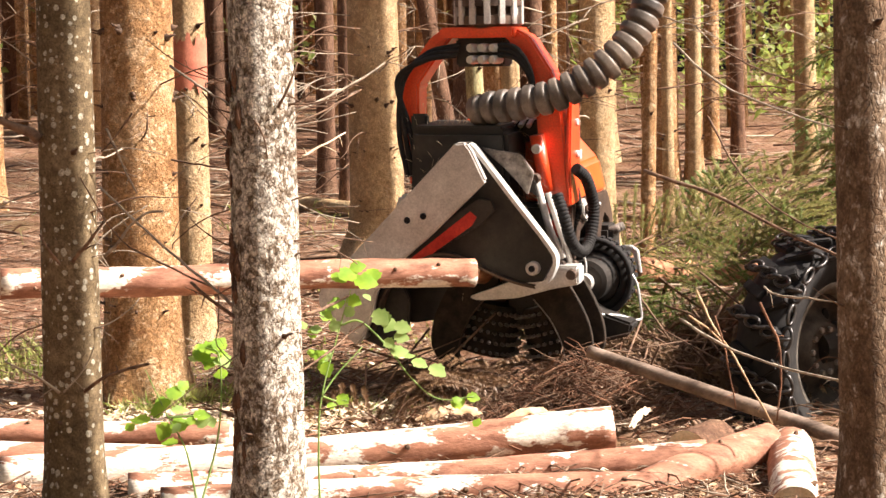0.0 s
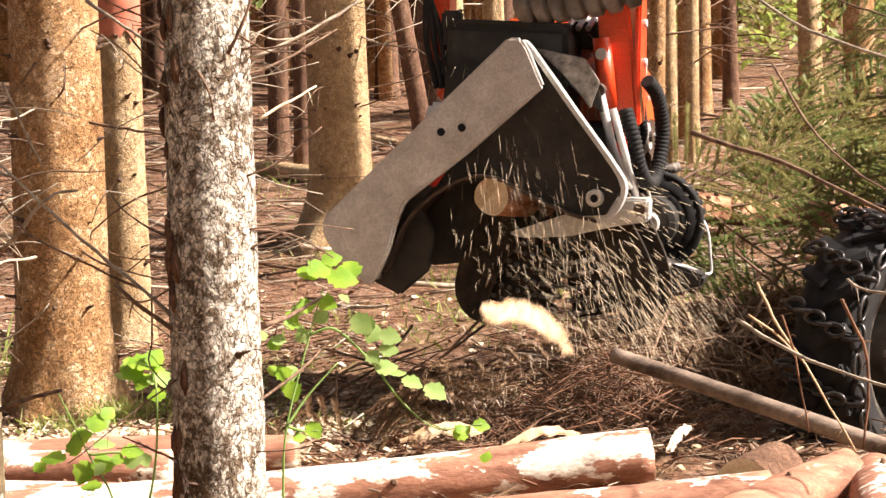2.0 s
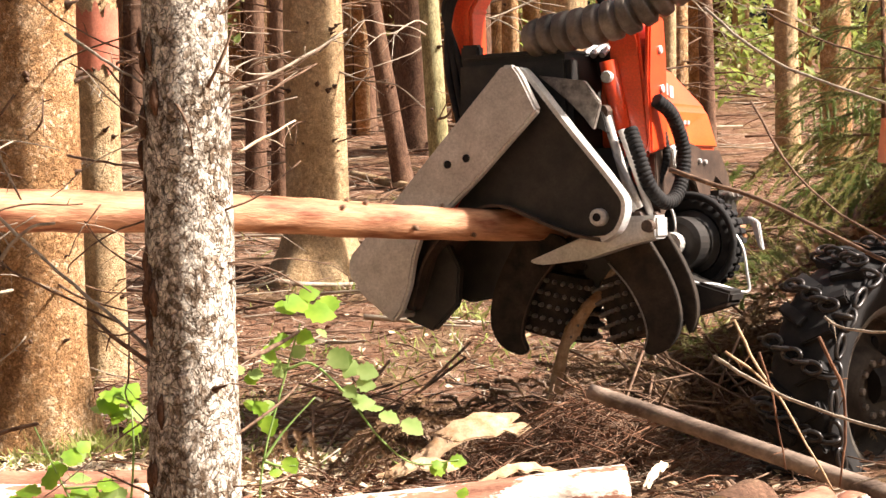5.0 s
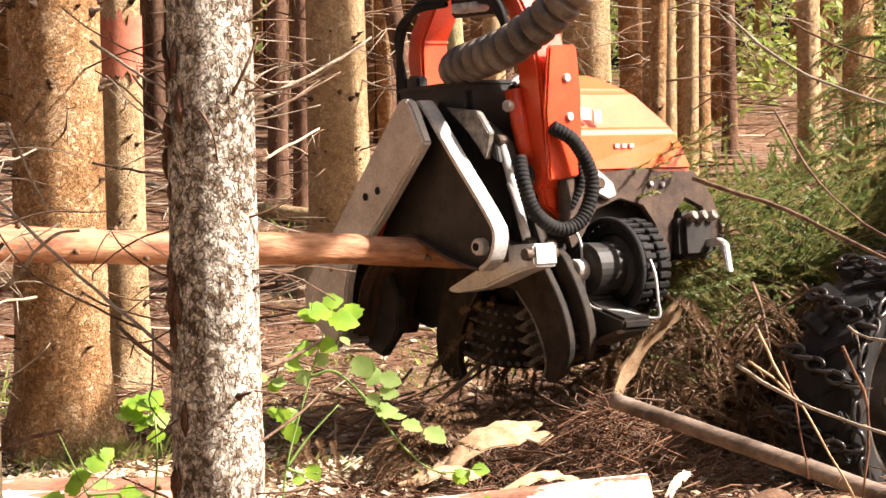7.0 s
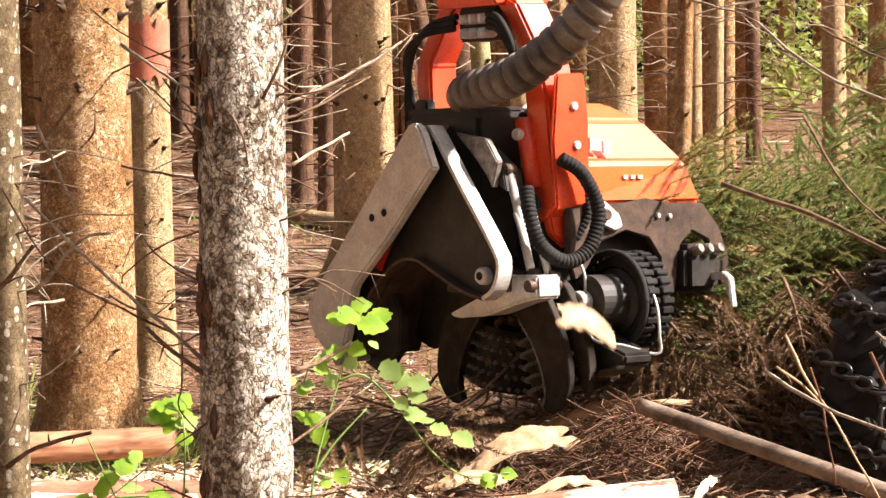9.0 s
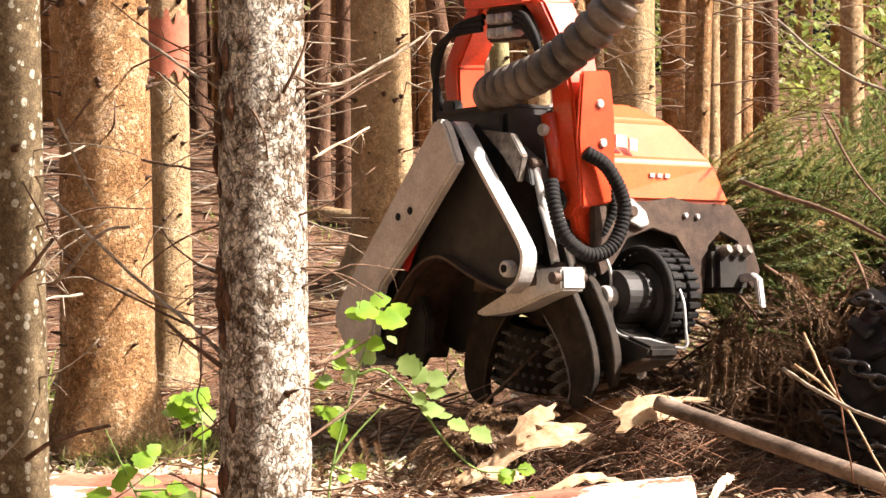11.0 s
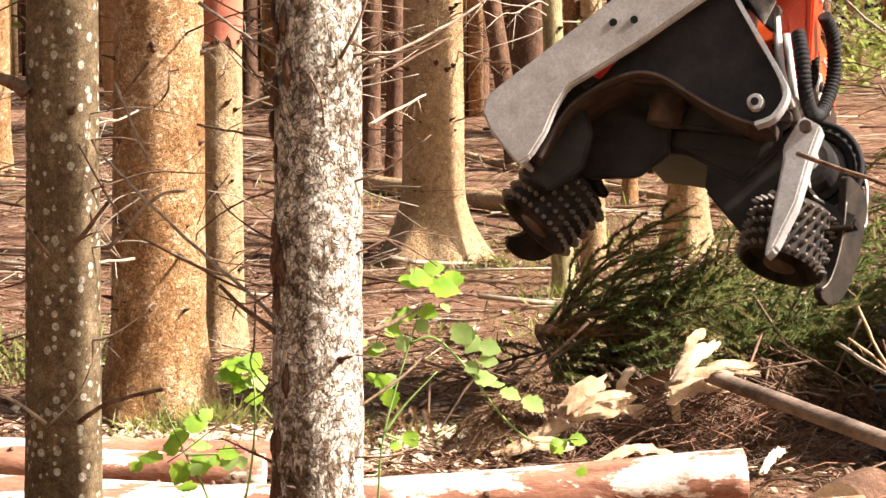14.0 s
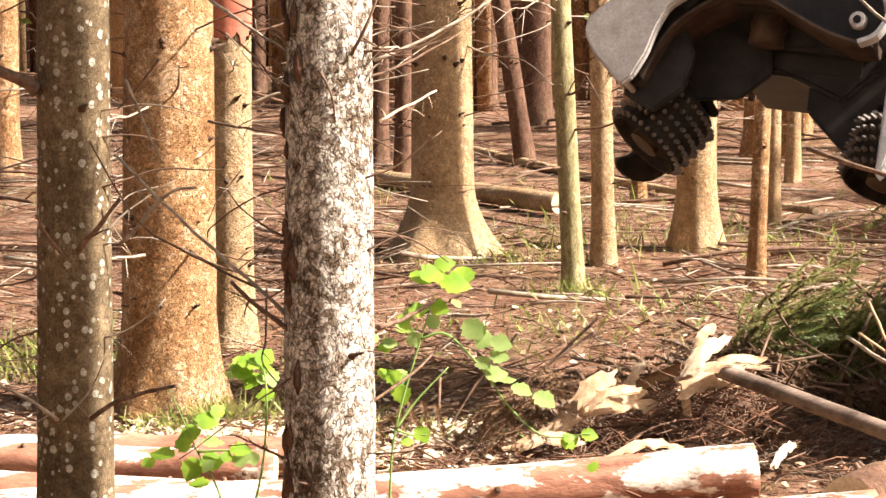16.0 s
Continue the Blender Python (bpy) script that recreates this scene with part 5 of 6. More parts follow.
def add_bough(parent, m, k):
    ob = new("bough", BOUGHS[k % 12])
    ob.parent = parent
    ob.matrix_basis = m
    return ob


def build_top():
    """Top of the felled spruce, still with its boughs; its cut butt is the origin, the stem runs along x."""
    t = tagged(empty("felled_spruce_top"), "top of a felled spruce with green boughs", "felled tree")
    bm = bmesh.new()
    tube(bm, [(0.55, 0, 0), (1.1, 0, 0.0), (2.2, 0, -0.05), (3.4, 0.05, -0.15)], [0.03, 0.05, 0.04, 0.02], 14, True, 0, 0.05)
    part("stem", bm, SPRUCE_BARK, t, smooth=True)
    g = random.Random(12)
    for i in range(120):
        x = 0.55 + 2.65 * (i / 120) ** 1.05
        a = g.uniform(0, 360)
        add_bough(t, pose(x, 0, -0.03 * x) @ Matrix.Scale(0.95, 4) @ pose(0, 0, 0, a) @ pose(0, 0, 0, 0, -g.uniform(28, 68)) @ pose(0, 0, 0, g.uniform(-60, 60)), g.choice((0, 1, 3, 4, 6, 7, 9, 10)))
    for i in range(46):             # browned boughs hanging below the butt, added to stand in for shade there
        x = g.uniform(0.5, 2.4)
        add_bough(t, pose(x, g.gauss(-0.25, 0.2), g.uniform(-0.5, -0.08), 0, 0, g.uniform(0, 360)) @ pose(0, 0, 0, g.uniform(-50, 50), g.uniform(10, 60)), g.choice((2, 5, 8, 11)))
    for i in range(16):             # torn, bare boughs near the butt
        x = g.uniform(0.5, 1.3)
        a = g.uniform(0, math.tau)
        bm = bmesh.new()
        d = Vector((0.7, math.cos(a), math.sin(a) - 0.2))
        L = g.uniform(0.2, 0.6)
        tube(bm, [(x, 0, 0), Vector((x, 0, 0)) + d * L * 0.5 + Vector((0, 0, 0.03)), Vector((x, 0, 0)) + d * L], [0.012, 0.009, 0.004], 5)
        part("broken_branch", bm, TWIG, t, smooth=True)
    return t


def build_stem_log(name, length, r0, r1, label, seed, mat):
    """Freshly stripped stem; the front end is the origin, it runs along x."""
    t = tagged(empty(name), label, "log", "freshly cut stems")
    bm = bmesh.new()
    n = int(length / 0.06)
    tube(bm, [(length * i / n, 0.008 * math.sin(i * 0.21), 0.008 * math.cos(i * 0.17 + seed)) for i in range(n + 1)], [r0 + (r1 - r0) * i / n for i in range(n + 1)], 22, True, 0, 0.1, 1)
    part("stem", bm, [mat, FRESH], t, smooth=True)
    g = random.Random(seed)
    for i in range(14):
        x, a = g.uniform(0.1, length - 0.1), g.uniform(0, math.tau)
        u = Vector((0.3, math.cos(a), math.sin(a)))
        bm = bmesh.new()
        tube(bm, [Vector((x, 0, 0)) + u * r0 * 0.8, Vector((x, 0, 0)) + u * r0 * 1.06], [0.016, 0.009], 6)
        part("knot", bm, TWIG, t, smooth=True)
    return t


spruce_top = build_top()
log_one = build_stem_log("cut_log", 2.75, 0.085, 0.085, "reddish log just cut, dropping on the stack", 1, LOG_MATS[1])
log_two = build_stem_log("cut_log", 4.6, 0.095, 0.07, "pale orange stem stripped of its bark and boughs", 2, STEM)


def static_boughs():
    """Green brush lying about the wheel and under the head."""
    g = random.Random(5)
    spots = [(1.95, 13.2, 0.05, 9, 0.35, "spruce brush heaped beside the wheel"), (2.6, 13.5, 0.1, 14, 0.45, "spruce brush heaped beside the wheel"), (0.25, 12.3, 0.05, 9, 0.4, "low heap of dark spruce twigs on the soil"), (2.15, 12.75, 0.0, 16, 0.42, "spruce brush heaped beside the wheel"), (1.75, 12.6, 0.0, 10, 0.35, "spruce brush heaped beside the wheel")]
    for x, y, z, n, s, label in spots:
        t = tagged(empty("brush_heap", pose(x, y, ground_z(x, y) + z)), label, "brush", "brush heaps")
        for i in range(n):
            a = g.uniform(0, 360)
            add_bough(t, pose(g.gauss(0, s * 0.5), g.gauss(0, s * 0.4), g.uniform(-0.02, s * 0.5), 0, 0, a) @ pose(0, 0, 0, g.uniform(-40, 40), g.uniform(-15, 25)), g.choice((2, 5, 8, 11, 2, 5, 8, 0)))
        for i in range(n * 2):
            bm = bmesh.new()
            o = Vector((g.gauss(0, s * 0.6), g.gauss(0, s * 0.4), g.uniform(-0.05, s * 0.5)))
            d = Vector((g.uniform(-1, 1), g.uniform(-1, 1), g.uniform(-0.5, 0.5))).normalized() * g.uniform(0.25, 0.6)
            tube(bm, [o - d, o + Vector((0, 0, 0.04)), o + d], [0.008, 0.007, 0.003], 5)
            part("dead_twig", bm, TWIG, t, smooth=True)


static_boughs()
# young spruces well behind the wheel
for k, (x, y, n) in enumerate(((4.3, 19.0, 30), (5.2, 21.0, 34), (4.9, 17.4, 26))):
    yt = tagged(empty("young_spruce", pose(x, y, ground_z(x, y))), "young green spruce with feathery boughs", "tree", "young spruces")
    bm = bmesh.new()
    tube(bm, [(0, 0, -0.1), (0.02, 0, 1.2), (0, 0, 2.3)], [0.035, 0.025, 0.01], 9)
    part("trunk", bm, SPRUCE_DARK, yt, smooth=True)
    for i in range(n):
        h = 0.3 + 1.9 * i / n
        add_bough(yt, pose(0, 0, h, 0, 0, i * 137.5) @ pose(0, 0, 0, 0, 6) @ Matrix.Diagonal((*[1.5 - 0.45 * h] * 3, 1)), i * 3 + i % 2)


def loose_boughs():
    """Boughs still on the stem when the clip starts; the knives strip them one by one."""
    made = []
    g = random.Random(17)
    for i in range(26):
        ob = tagged(new("spruce_bough", BOUGHS[g.choice((1, 4, 7, 10, 0, 3))]), "olive green spruce bough stripped from the stem", "bough", "stripped boughs")
        made.append((ob, 1.3 + 3.3 * i / 25, g.uniform(0, 360), g.uniform(35, 70), (g.gauss(2.45, 0.3), g.gauss(13.9, 0.25), g.uniform(0.02, 0.2)), g.uniform(0, 360)))
    return made


stripped = loose_boughs()


# ---- low plants ----
LEAVES = [
    (-0.034, 9.50, 0.983, 0.124, 40, LEAF),
    (0.051, 9.50, 0.940, 0.132, -10, LEAF),
    (-0.090, 9.50, 0.841, 0.085, 20, LEAF),
    (-0.013, 9.50, 0.847, 0.090, -30, LEAF),
    (-0.148, 9.50, 0.783, 0.085, 60, LEAF),
    (0.116, 9.50, 0.761, 0.111, -50, LEAF_PALE),
    (0.224, 9.50, 0.711, 0.094, -20, LEAF_PALE),
    (-0.202, 9.50, 0.718, 0.077, 80, LEAF_PALE),
    (-0.191, 9.50, 0.588, 0.085, 120, LEAF),
    (-0.155, 9.50, 0.512, 0.094, -80, LEAF),
    (-0.078, 9.50, 0.360, 0.085, -60, LEAF),
    (0.207, 9.50, 0.595, 0.098, 10, LEAF_PALE),
    (0.303, 9.50, 0.534, 0.094, -30, LEAF_PALE),
    (0.390, 9.50, 0.495, 0.107, -40, LEAF_PALE),
    (0.487, 9.50, 0.339, 0.085, 30, LEAF),
    (0.562, 9.50, 0.360, 0.073, -10, LEAF),
    (-0.105, 9.50, 0.729, 0.077, 30, LEAF_PALE),
]
LEAVES_LOW = [
    (-0.748, 9.90, 0.594, 0.134, 10, LEAF),
    (-0.682, 9.90, 0.530, 0.098, -70, LEAF),
    (-0.805, 9.90, 0.560, 0.111, 150, LEAF),
    (-0.760, 9.90, 0.515, 0.102, -120, LEAF),
    (-0.703, 9.90, 0.616, 0.102, 60, LEAF),
    (-0.903, 9.50, 0.421, 0.103, 80, LEAF),
    (-0.989, 9.50, 0.339, 0.103, 100, LEAF),
    (-1.076, 9.50, 0.289, 0.111, 170, LEAF),
    (-0.962, 9.50, 0.225, 0.107, -110, LEAF),
    (-0.876, 9.50, 0.262, 0.111, 20, LEAF),
    (-0.768, 9.50, 0.304, 0.094, 0, LEAF),
    (-0.704, 9.90, 0.571, 0.067, 0, LEAF),
]


def leaf_mesh(w):
    """A pointed, folded leaf with a toothed edge, drawn from its stalk."""
    bm = bmesh.new()
    half = [(0.0, 0.02), (0.12, 0.30), (0.22, 0.26), (0.34, 0.46), (0.46, 0.38), (0.6, 0.40), (0.74, 0.24), (0.86, 0.17), (1.0, 0.0)]
    mid = [bm.verts.new((x * w, 0, -0.10 * w * x * x)) for x, _ in half]
    for s in (-1, 1):
        edge = [bm.verts.new((x * w, s * y * w, 0.12 * w * y - 0.16 * w * x * x)) for x, y in half[:-1]] + [mid[-1]]
        for i in range(len(half) - 1):
            q = [mid[i], mid[i + 1], edge[i + 1], edge[i]] if edge[i + 1] is not mid[i + 1] else [mid[i], mid[i + 1], edge[i]]
            bm.faces.new(q if s < 0 else q[::-1])
    return bm


def build_sapling(stems, leaves, label):
    g = random.Random(3)
    base = Vector(stems[0][0])
    t = tagged(empty("sapling", Matrix.Translation(base)), label, "sapling", "saplings")
    for pts in stems:
        bm = bmesh.new()
        line = spline([Vector(p) - base for p in pts], 6)
        tube(bm, line, [0.006 * (1 - 0.6 * i / len(line)) for i in range(len(line))], 7)
        part("stem", bm, LEAF_PALE, t, smooth=True)
    more = [(x + g.gauss(0, 0.055), y + g.uniform(-0.05, 0.08), z + g.gauss(-0.01, 0.05), w * g.uniform(0.55, 0.9), ang + g.uniform(-90, 90), g.choice((mat, LEAF_PALE))) for x, y, z, w, ang, mat in leaves * 2 if g.random() < 0.62]
    for x, y, z, w, ang, mat in leaves + more:
        ob = part("leaf", leaf_mesh(w * 0.95), mat, t, smooth=True)
        ob.matrix_basis = Matrix.Translation(Vector((x, y, z)) - base) @ pose(0, 0, 0, g.uniform(35, 65), 0, 0) @ pose(0, 0, 0, 0, 0, ang) @ pose(-w * 0.5, 0, 0, g.uniform(-25, 25))
    return t


build_sapling([[(-0.201, 9.4, -0.15), (-0.201, 9.40, 0.138), (-0.179, 9.40, 0.397), (-0.084, 9.50, 0.729), (-0.030, 9.50, 0.901)],
               [(-0.084, 9.50, 0.729), (0.013, 9.50, 0.746), (0.142, 9.50, 0.621), (0.261, 9.50, 0.458), (0.390, 9.50, 0.356), (0.562, 9.50, 0.365)],
               [(-0.179, 9.4, 0.397), (-0.10, 9.45, 0.50), (0.02, 9.5, 0.62)], [(-0.179, 9.4, 0.397), (-0.12, 9.5, 0.36), (-0.06, 9.5, 0.36)]], LEAVES, "green bramble sapling with bright toothed leaves")
build_sapling([[(-0.80, 9.5, -0.18), (-0.851, 9.50, 0.121), (-0.936, 9.50, 0.295), (-1.042, 9.50, 0.534)], [(-0.936, 9.5, 0.295), (-0.85, 9.5, 0.3), (-0.78, 9.5, 0.3)],
               [(-0.80, 9.5, -0.18), (-0.70, 9.6, 0.2), (-0.683, 9.60, 0.564), (-0.771, 9.90, 0.594)]], LEAVES_LOW, "small green sapling with pointed leaves")


def bark_strip(a, b, w, curl, mat, label, name="bark_strip", group="torn bark strips"):
    """A torn, curled strip of bark or wood with ragged edges."""
    a, b = Vector(a), Vector(b)
    g = random.Random(int(a.x * 1000))
    d = b - a
    side = d.cross(Vector((0, 0, 1))).normalized()
    up = side.cross(d).normalized()
    bm = bmesh.new()
    n, m = 10, 5
    for layer in (0, 1):
        for i in range(n + 1):
            for j in range(m + 1):
                t, s = i / n, j / m - 0.5
                wd = w * (0.55 + 0.45 * math.sin(math.pi * (0.15 + 0.75 * t))) * (1 + 0.45 * noise.noise((i * 0.9, s * 4, a.x * 9)))
                ends = 0.3 * noise.noise((j * 1.7, a.z * 20, i // n * 5)) * {0: 1, 1: 0.6, n - 1: 0.6, n: 1}.get(i, 0)
                bm.verts.new(d * (t + ends) + side * s * wd * 0.7 + up * (-s * wd * 0.75 - abs(s) * curl * wd + 0.12 * d.length * math.sin(math.pi * t) + 0.012 * noise.noise((i * 0.7, j, a.y)) - 0.008 * layer))
    bm.verts.ensure_lookup_table()
    q = (n + 1) * (m + 1)
    for i in range(n):
        for j in range(m):
            k = i * (m + 1) + j
            bm.faces.new([bm.verts[x] for x in (k, k + 1, k + m + 2, k + m + 1)])
            bm.faces.new([bm.verts[q + x] for x in (k, k + m + 1, k + m + 2, k + 1)])
    ob = finish(name, bm, mat, smooth=True, m=Matrix.Translation(a))
    return tagged(ob, label, "bark", group)


strips = []
for i, (a, b, w, c) in enumerate((((0.48, 11.5, 0.09), (0.96, 11.6, 0.22), 0.13, 0.3), ((0.62, 11.5, 0.22), (0.80, 11.6, 0.34), 0.09, 0.4), ((1.08, 11.5, 0.30), (1.42, 11.6, 0.33), 0.14, 0.4),
                                  ((1.12, 11.5, 0.34), (1.30, 11.6, 0.50), 0.075, 0.3), ((1.16, 11.5, 0.47), (1.26, 11.6, 0.56), 0.045, 0.4), ((1.464, 11.0, 0.0), (1.591, 11.2, 0.06), 0.035, 0.1), ((0.739, 11.0, 0.03), (1.057, 11.2, 0.05), 0.04, 0.2), ((0.66, 11.45, 0.20), (0.90, 11.5, 0.27), 0.05, 0.2), ((0.86, 11.55, 0.24), (0.93, 11.55, 0.40), 0.045, 0.2), ((1.22, 11.45, 0.38), (1.47, 11.5, 0.40), 0.05, 0.3), ((1.10, 11.5, 0.28), (1.13, 11.5, 0.16), 0.05, 0.3), ((0.3, 11.3, 0.02), (0.62, 11.4, 0.05), 0.06, 0.2))):
    strips.append((bark_strip(a, b, w, c, CHIP if i in (3, 5, 8) else BARK_STRIP, "pale torn strip of bark and wood on the brush"), a, (1.9, 9.2, 9.0, 12.9, 13.0, 0, 0, 12.8, 12.9, 13.0, 12.9, 0)[i]))


def build_mound():
    """Soil and roots heaped under the torn bark, that carry it."""
    bm = bmesh.new()
    for i in range(1500):
        x, y = rnd.gauss(1.05, 0.38), rnd.gauss(11.75, 0.22)
        hgt = 0.42 * math.exp(-((x - 1.25) / 0.4) ** 2 - ((y - 11.7) / 0.4) ** 2)
        stick(bm, x, y, rnd.uniform(0.05, 0.4), rnd.uniform(0.0016, 0.005), 0.6, rnd.uniform(0, hgt), 0.22, 4, rnd.choice((0, 0, 1, 2)))
    tagged(finish("twig_heap", bm, [NEEDLES, TWIG, TWIG]), "heap of brown broken twigs and roots", "twigs", kind="stuff")


build_mound()
hanging_strip = bark_strip((0, 0, 0), (-0.35, 0.0, -0.65), 0.09, 0.4, BARK_STRIP, "long strip of bark torn off by the knives")


def tufts():
    """Moss, grass and fern about the roots."""
    bm = bmesh.new()
    g = random.Random(44)
    for cx, cy, n, s, hgt in ((-1.12, 12.3, 320, 0.12, 0.2), (-1.35, 12.2, 160, 0.12, 0.14), (-0.75, 12.5, 160, 0.25, 0.2), (0.15, 12.1, 160, 0.35, 0.16), (0.28, 17.7, 160, 0.3, 0.16), (0.9, 16.3, 80, 0.15, 0.2), (1.6, 19.0, 260, 0.9, 0.2), (-2.2, 13.6, 260, 0.35, 0.4), (2.6, 18.5, 300, 1.2, 0.25), (0.4, 14.6, 140, 0.6, 0.14), (1.9, 15.5, 220, 0.8, 0.2), (-0.7, 13.6, 160, 0.5, 0.15), (0.5, 21, 260, 1.6, 0.25)):
        for i in range(n):
            x, y = g.gauss(cx, s), g.gauss(cy, s * 0.6)
            o = Vector((x, y, ground_z(x, y)))
            d = Vector((g.gauss(0, 0.6), g.gauss(0, 0.6), 1)).normalized() * hgt * g.uniform(0.3, 1)
            w = Vector((g.uniform(-1, 1), g.uniform(-1, 1), 0)).normalized() * 0.007
            vs = [bm.verts.new(o - w), bm.verts.new(o + w), bm.verts.new(o + d * 0.6 + w * 0.8), bm.verts.new(o + d + Vector((0, 0, -0.02)))]
            bm.faces.new(vs).material_index = g.choice((0, 0, 1))
    tagged(finish("grass_tufts", bm, [SPRUCE_OLIVE, LEAF_FAR]), "small tufts of grass, moss and fern about the roots", "grass", kind="stuff")


tufts()


def build_sawdust():
    """Sprays of saw chips, each spray a rigid little cluster."""
    made = []
    g = random.Random(61)
    meshes = []
    for k in range(6):
        bm = bmesh.new()
        for i in range(48):
            o = Vector((g.gauss(0, 0.10), g.gauss(0, 0.07), g.gauss(0, 0.17)))
            d = Vector((g.gauss(0, 0.16) + o.x * 0.8, g.gauss(0, 0.2), -1)).normalized() * g.uniform(0.006, 0.04)
            tube(bm, [o - d, o + d], g.uniform(0.0006, 0.0014), 3)
        me = bpy.data.meshes.new("sawdust")
        bm.to_mesh(me)
        bm.free()
        me.materials.append(CHIP)
        meshes.append(me)
    for i in range(150):
        ob = tagged(new("sawdust", meshes[i % 6]), "pale saw chips sprayed from the cut", "sawdust", "sawdust sprays", "stuff")
        made.append(ob)
    return made


sawdust = build_sawdust()


def motions():
    rows = [(t, head_pose(*r)) for t, *r in HEAD_ROWS]
    walk(head, rows)
    # the yoke hangs plumb while the head tilts
    walk(yoke, [(t, Matrix.Translation(PIVOT) @ pose(0, 0, 0, -pitch) @ pose(0, 0, 0, 0, -roll * 0.5)) for t, x, y, z, yaw, pitch, roll in HEAD_ROWS])
    hinge = Matrix.Translation((0.22, 0.13, -0.03))
    walk(knife, [(t, hinge @ pose(0, 0, 0, 0, a)) for t, a in ((0, 0), (1.0, 4), (1.3, 0), (12.2, 0), (12.6, -12), (13.1, -40), (13.6, -62), (14.2, -70), (16, -72))])
    ra = [(0, -0.44, 0.48, -0.42, 15, 0), (12.3, -0.44, 0.48, -0.42, 15, 0), (13.0, -0.72, 0.48, -0.46, 18, -12), (14.0, -1.02, 0.38, -0.54, 30, -14), (16, -0.98, 0.38, -0.52, 30, -14)]
    rb = [(0, 0.0, 0.48, -0.43, -15, 0), (12.3, 0.0, 0.48, -0.43, -15, 0), (13.0, 0.06, 0.5, -0.48, -8, -12), (14.0, 0.17, 0.44, -0.54, 6, -14), (16, 0.17, 0.44, -0.54, 6, -14)]
    walk(roller_a, [(t, pose(x, y, z, e, a) @ pose(0, 0, 0, 0, 0, -140 * min(1, max(0, t - 12.3) / 1.7))) for t, x, y, z, a, e in ra])
    walk(roller_b, [(t, pose(x, y, z, e, a) @ pose(0, 0, 0, 0, 0, 70 * min(1, max(0, t - 12.3) / 1.7))) for t, x, y, z, a, e in rb])

    # the saw bar swings down on its hub through the stem and back under its cover
    hub = Matrix.Translation((-0.87, 0, -0.02))
    walk(saw_bar, [(t, hub @ pose(0, 0, 0, 0, a) @ hub.inverted()) for t, a in ((0, 0), (0.3, 9), (0.5, 15), (0.65, 23), (0.8, 31), (0.95, 27), (1.2, 12), (1.4, -4), (1.65, -24), (16, -24))])

    # stems: front end and the way back along the stem
    def along(front, back_dir, spin=0.0):
        d = Vector(back_dir).normalized()
        return Matrix.Translation(front) @ d.to_track_quat("X", "Z").to_matrix().to_4x4() @ pose(0, 0, 0, spin)
    walk(log_one, [(t, along(a, Vector(b) - Vector(a))) for t, a, b in (
        (0, (-2.02, 11.2, 0.84), (0.6, 11.9, 0.80)), (0.4, (-2.0, 11.2, 0.84), (0.62, 11.9, 0.88)), (0.7, (-1.95, 11.15, 0.72), (0.62, 11.75, 0.92)),
        (1.0, (-1.95, 11.0, 0.40), (0.58, 11.4, 0.71)), (1.3, (-1.9, 10.95, 0.18), (0.62, 11.0, 0.25)), (1.5, (-2.0, 10.95, 0.09), (0.5, 10.9, 0.09)), (1.8, (-2.5, 11.0, 0.05), (0.0, 11.0, 0.03)), (2.3, (-3.3, 11.05, 0.05), (-0.6, 11.05, 0.03)), (16, (-3.3, 11.05, 0.05), (-0.6, 11.05, 0.03)))])
    poses = dict((t, head_pose(*r)) for t, *r in HEAD_ROWS)
    feed = {0: 0.0, 1: 0.0, 1.5: 0.06, 2: 0.14, 2.5: 0.4, 3: 0.95, 3.5: 1.75, 4: 2.1, 6.5: 4.45, 7: 4.45, 7.5: 4.45, 8: 4.45}
    ways = {0: (-0.6, -0.8, 0.08), 1: (-0.6, -0.8, 0.08), 1.5: (-0.6, -0.8, 0.08), 2: (-0.6, -0.8, 0.1), 2.5: (-0.62, -0.78, 0.12), 3: (-0.66, -0.74, 0.14), 3.5: (-0.69, -0.71, 0.16), 4: (-0.77, -0.63, 0.10), 6.5: (-0.85, -0.52, 0.07), 7: (-0.87, -0.49, 0.07), 7.5: (-0.87, -0.49, 0.04), 8: (-0.87, -0.49, 0.02)}
    stem_rows, top_rows = [], []
    for t in sorted(feed):
        mouth = poses[t] @ Vector((-0.45, 0.10, -0.02))
        d = Vector(ways[t]).normalized()
        m = along(mouth + d * feed[t], -d)
        stem_rows.append((t, m))
        top_rows.append((t, m @ Matrix.Translation((4.62, 0, 0))))
    stem_rows += [(8.3, along((-3.6, 10.2, 0.75), (0.88, 0.42, 0.08))), (9.0, along((-5.2, 10.1, 0.2), (0.9, 0.35, 0.0))), (10.0, along((-6.9, 10.3, 0.02), (0.95, 0.3, 0.0))), (16, along((-6.9, 10.3, 0.02), (0.95, 0.3, 0.0)))]
    walk(log_two, stem_rows)
    rest = along((1.0, 12.75, 1.02), (0.88, 0.47, 0.03))
    walk(spruce_top, top_rows + [(10.5, rest), (12.4, rest), (13.2, along((0.45, 12.95, 0.66), (0.95, 0.3, -0.08))), (14.0, along((0.0, 13.05, 0.42), (0.98, 0.18, -0.05))), (15.0, along((0.35, 13.1, 0.25), (0.99, 0.12, -0.03))), (16, along((0.85, 13.15, 0.12), (0.99, 0.1, -0.02)))])
    # boughs ride on the stem until the knives reach them, then drop
    times = sorted(feed)
    fine = [0.25 * i for i in range(33)]

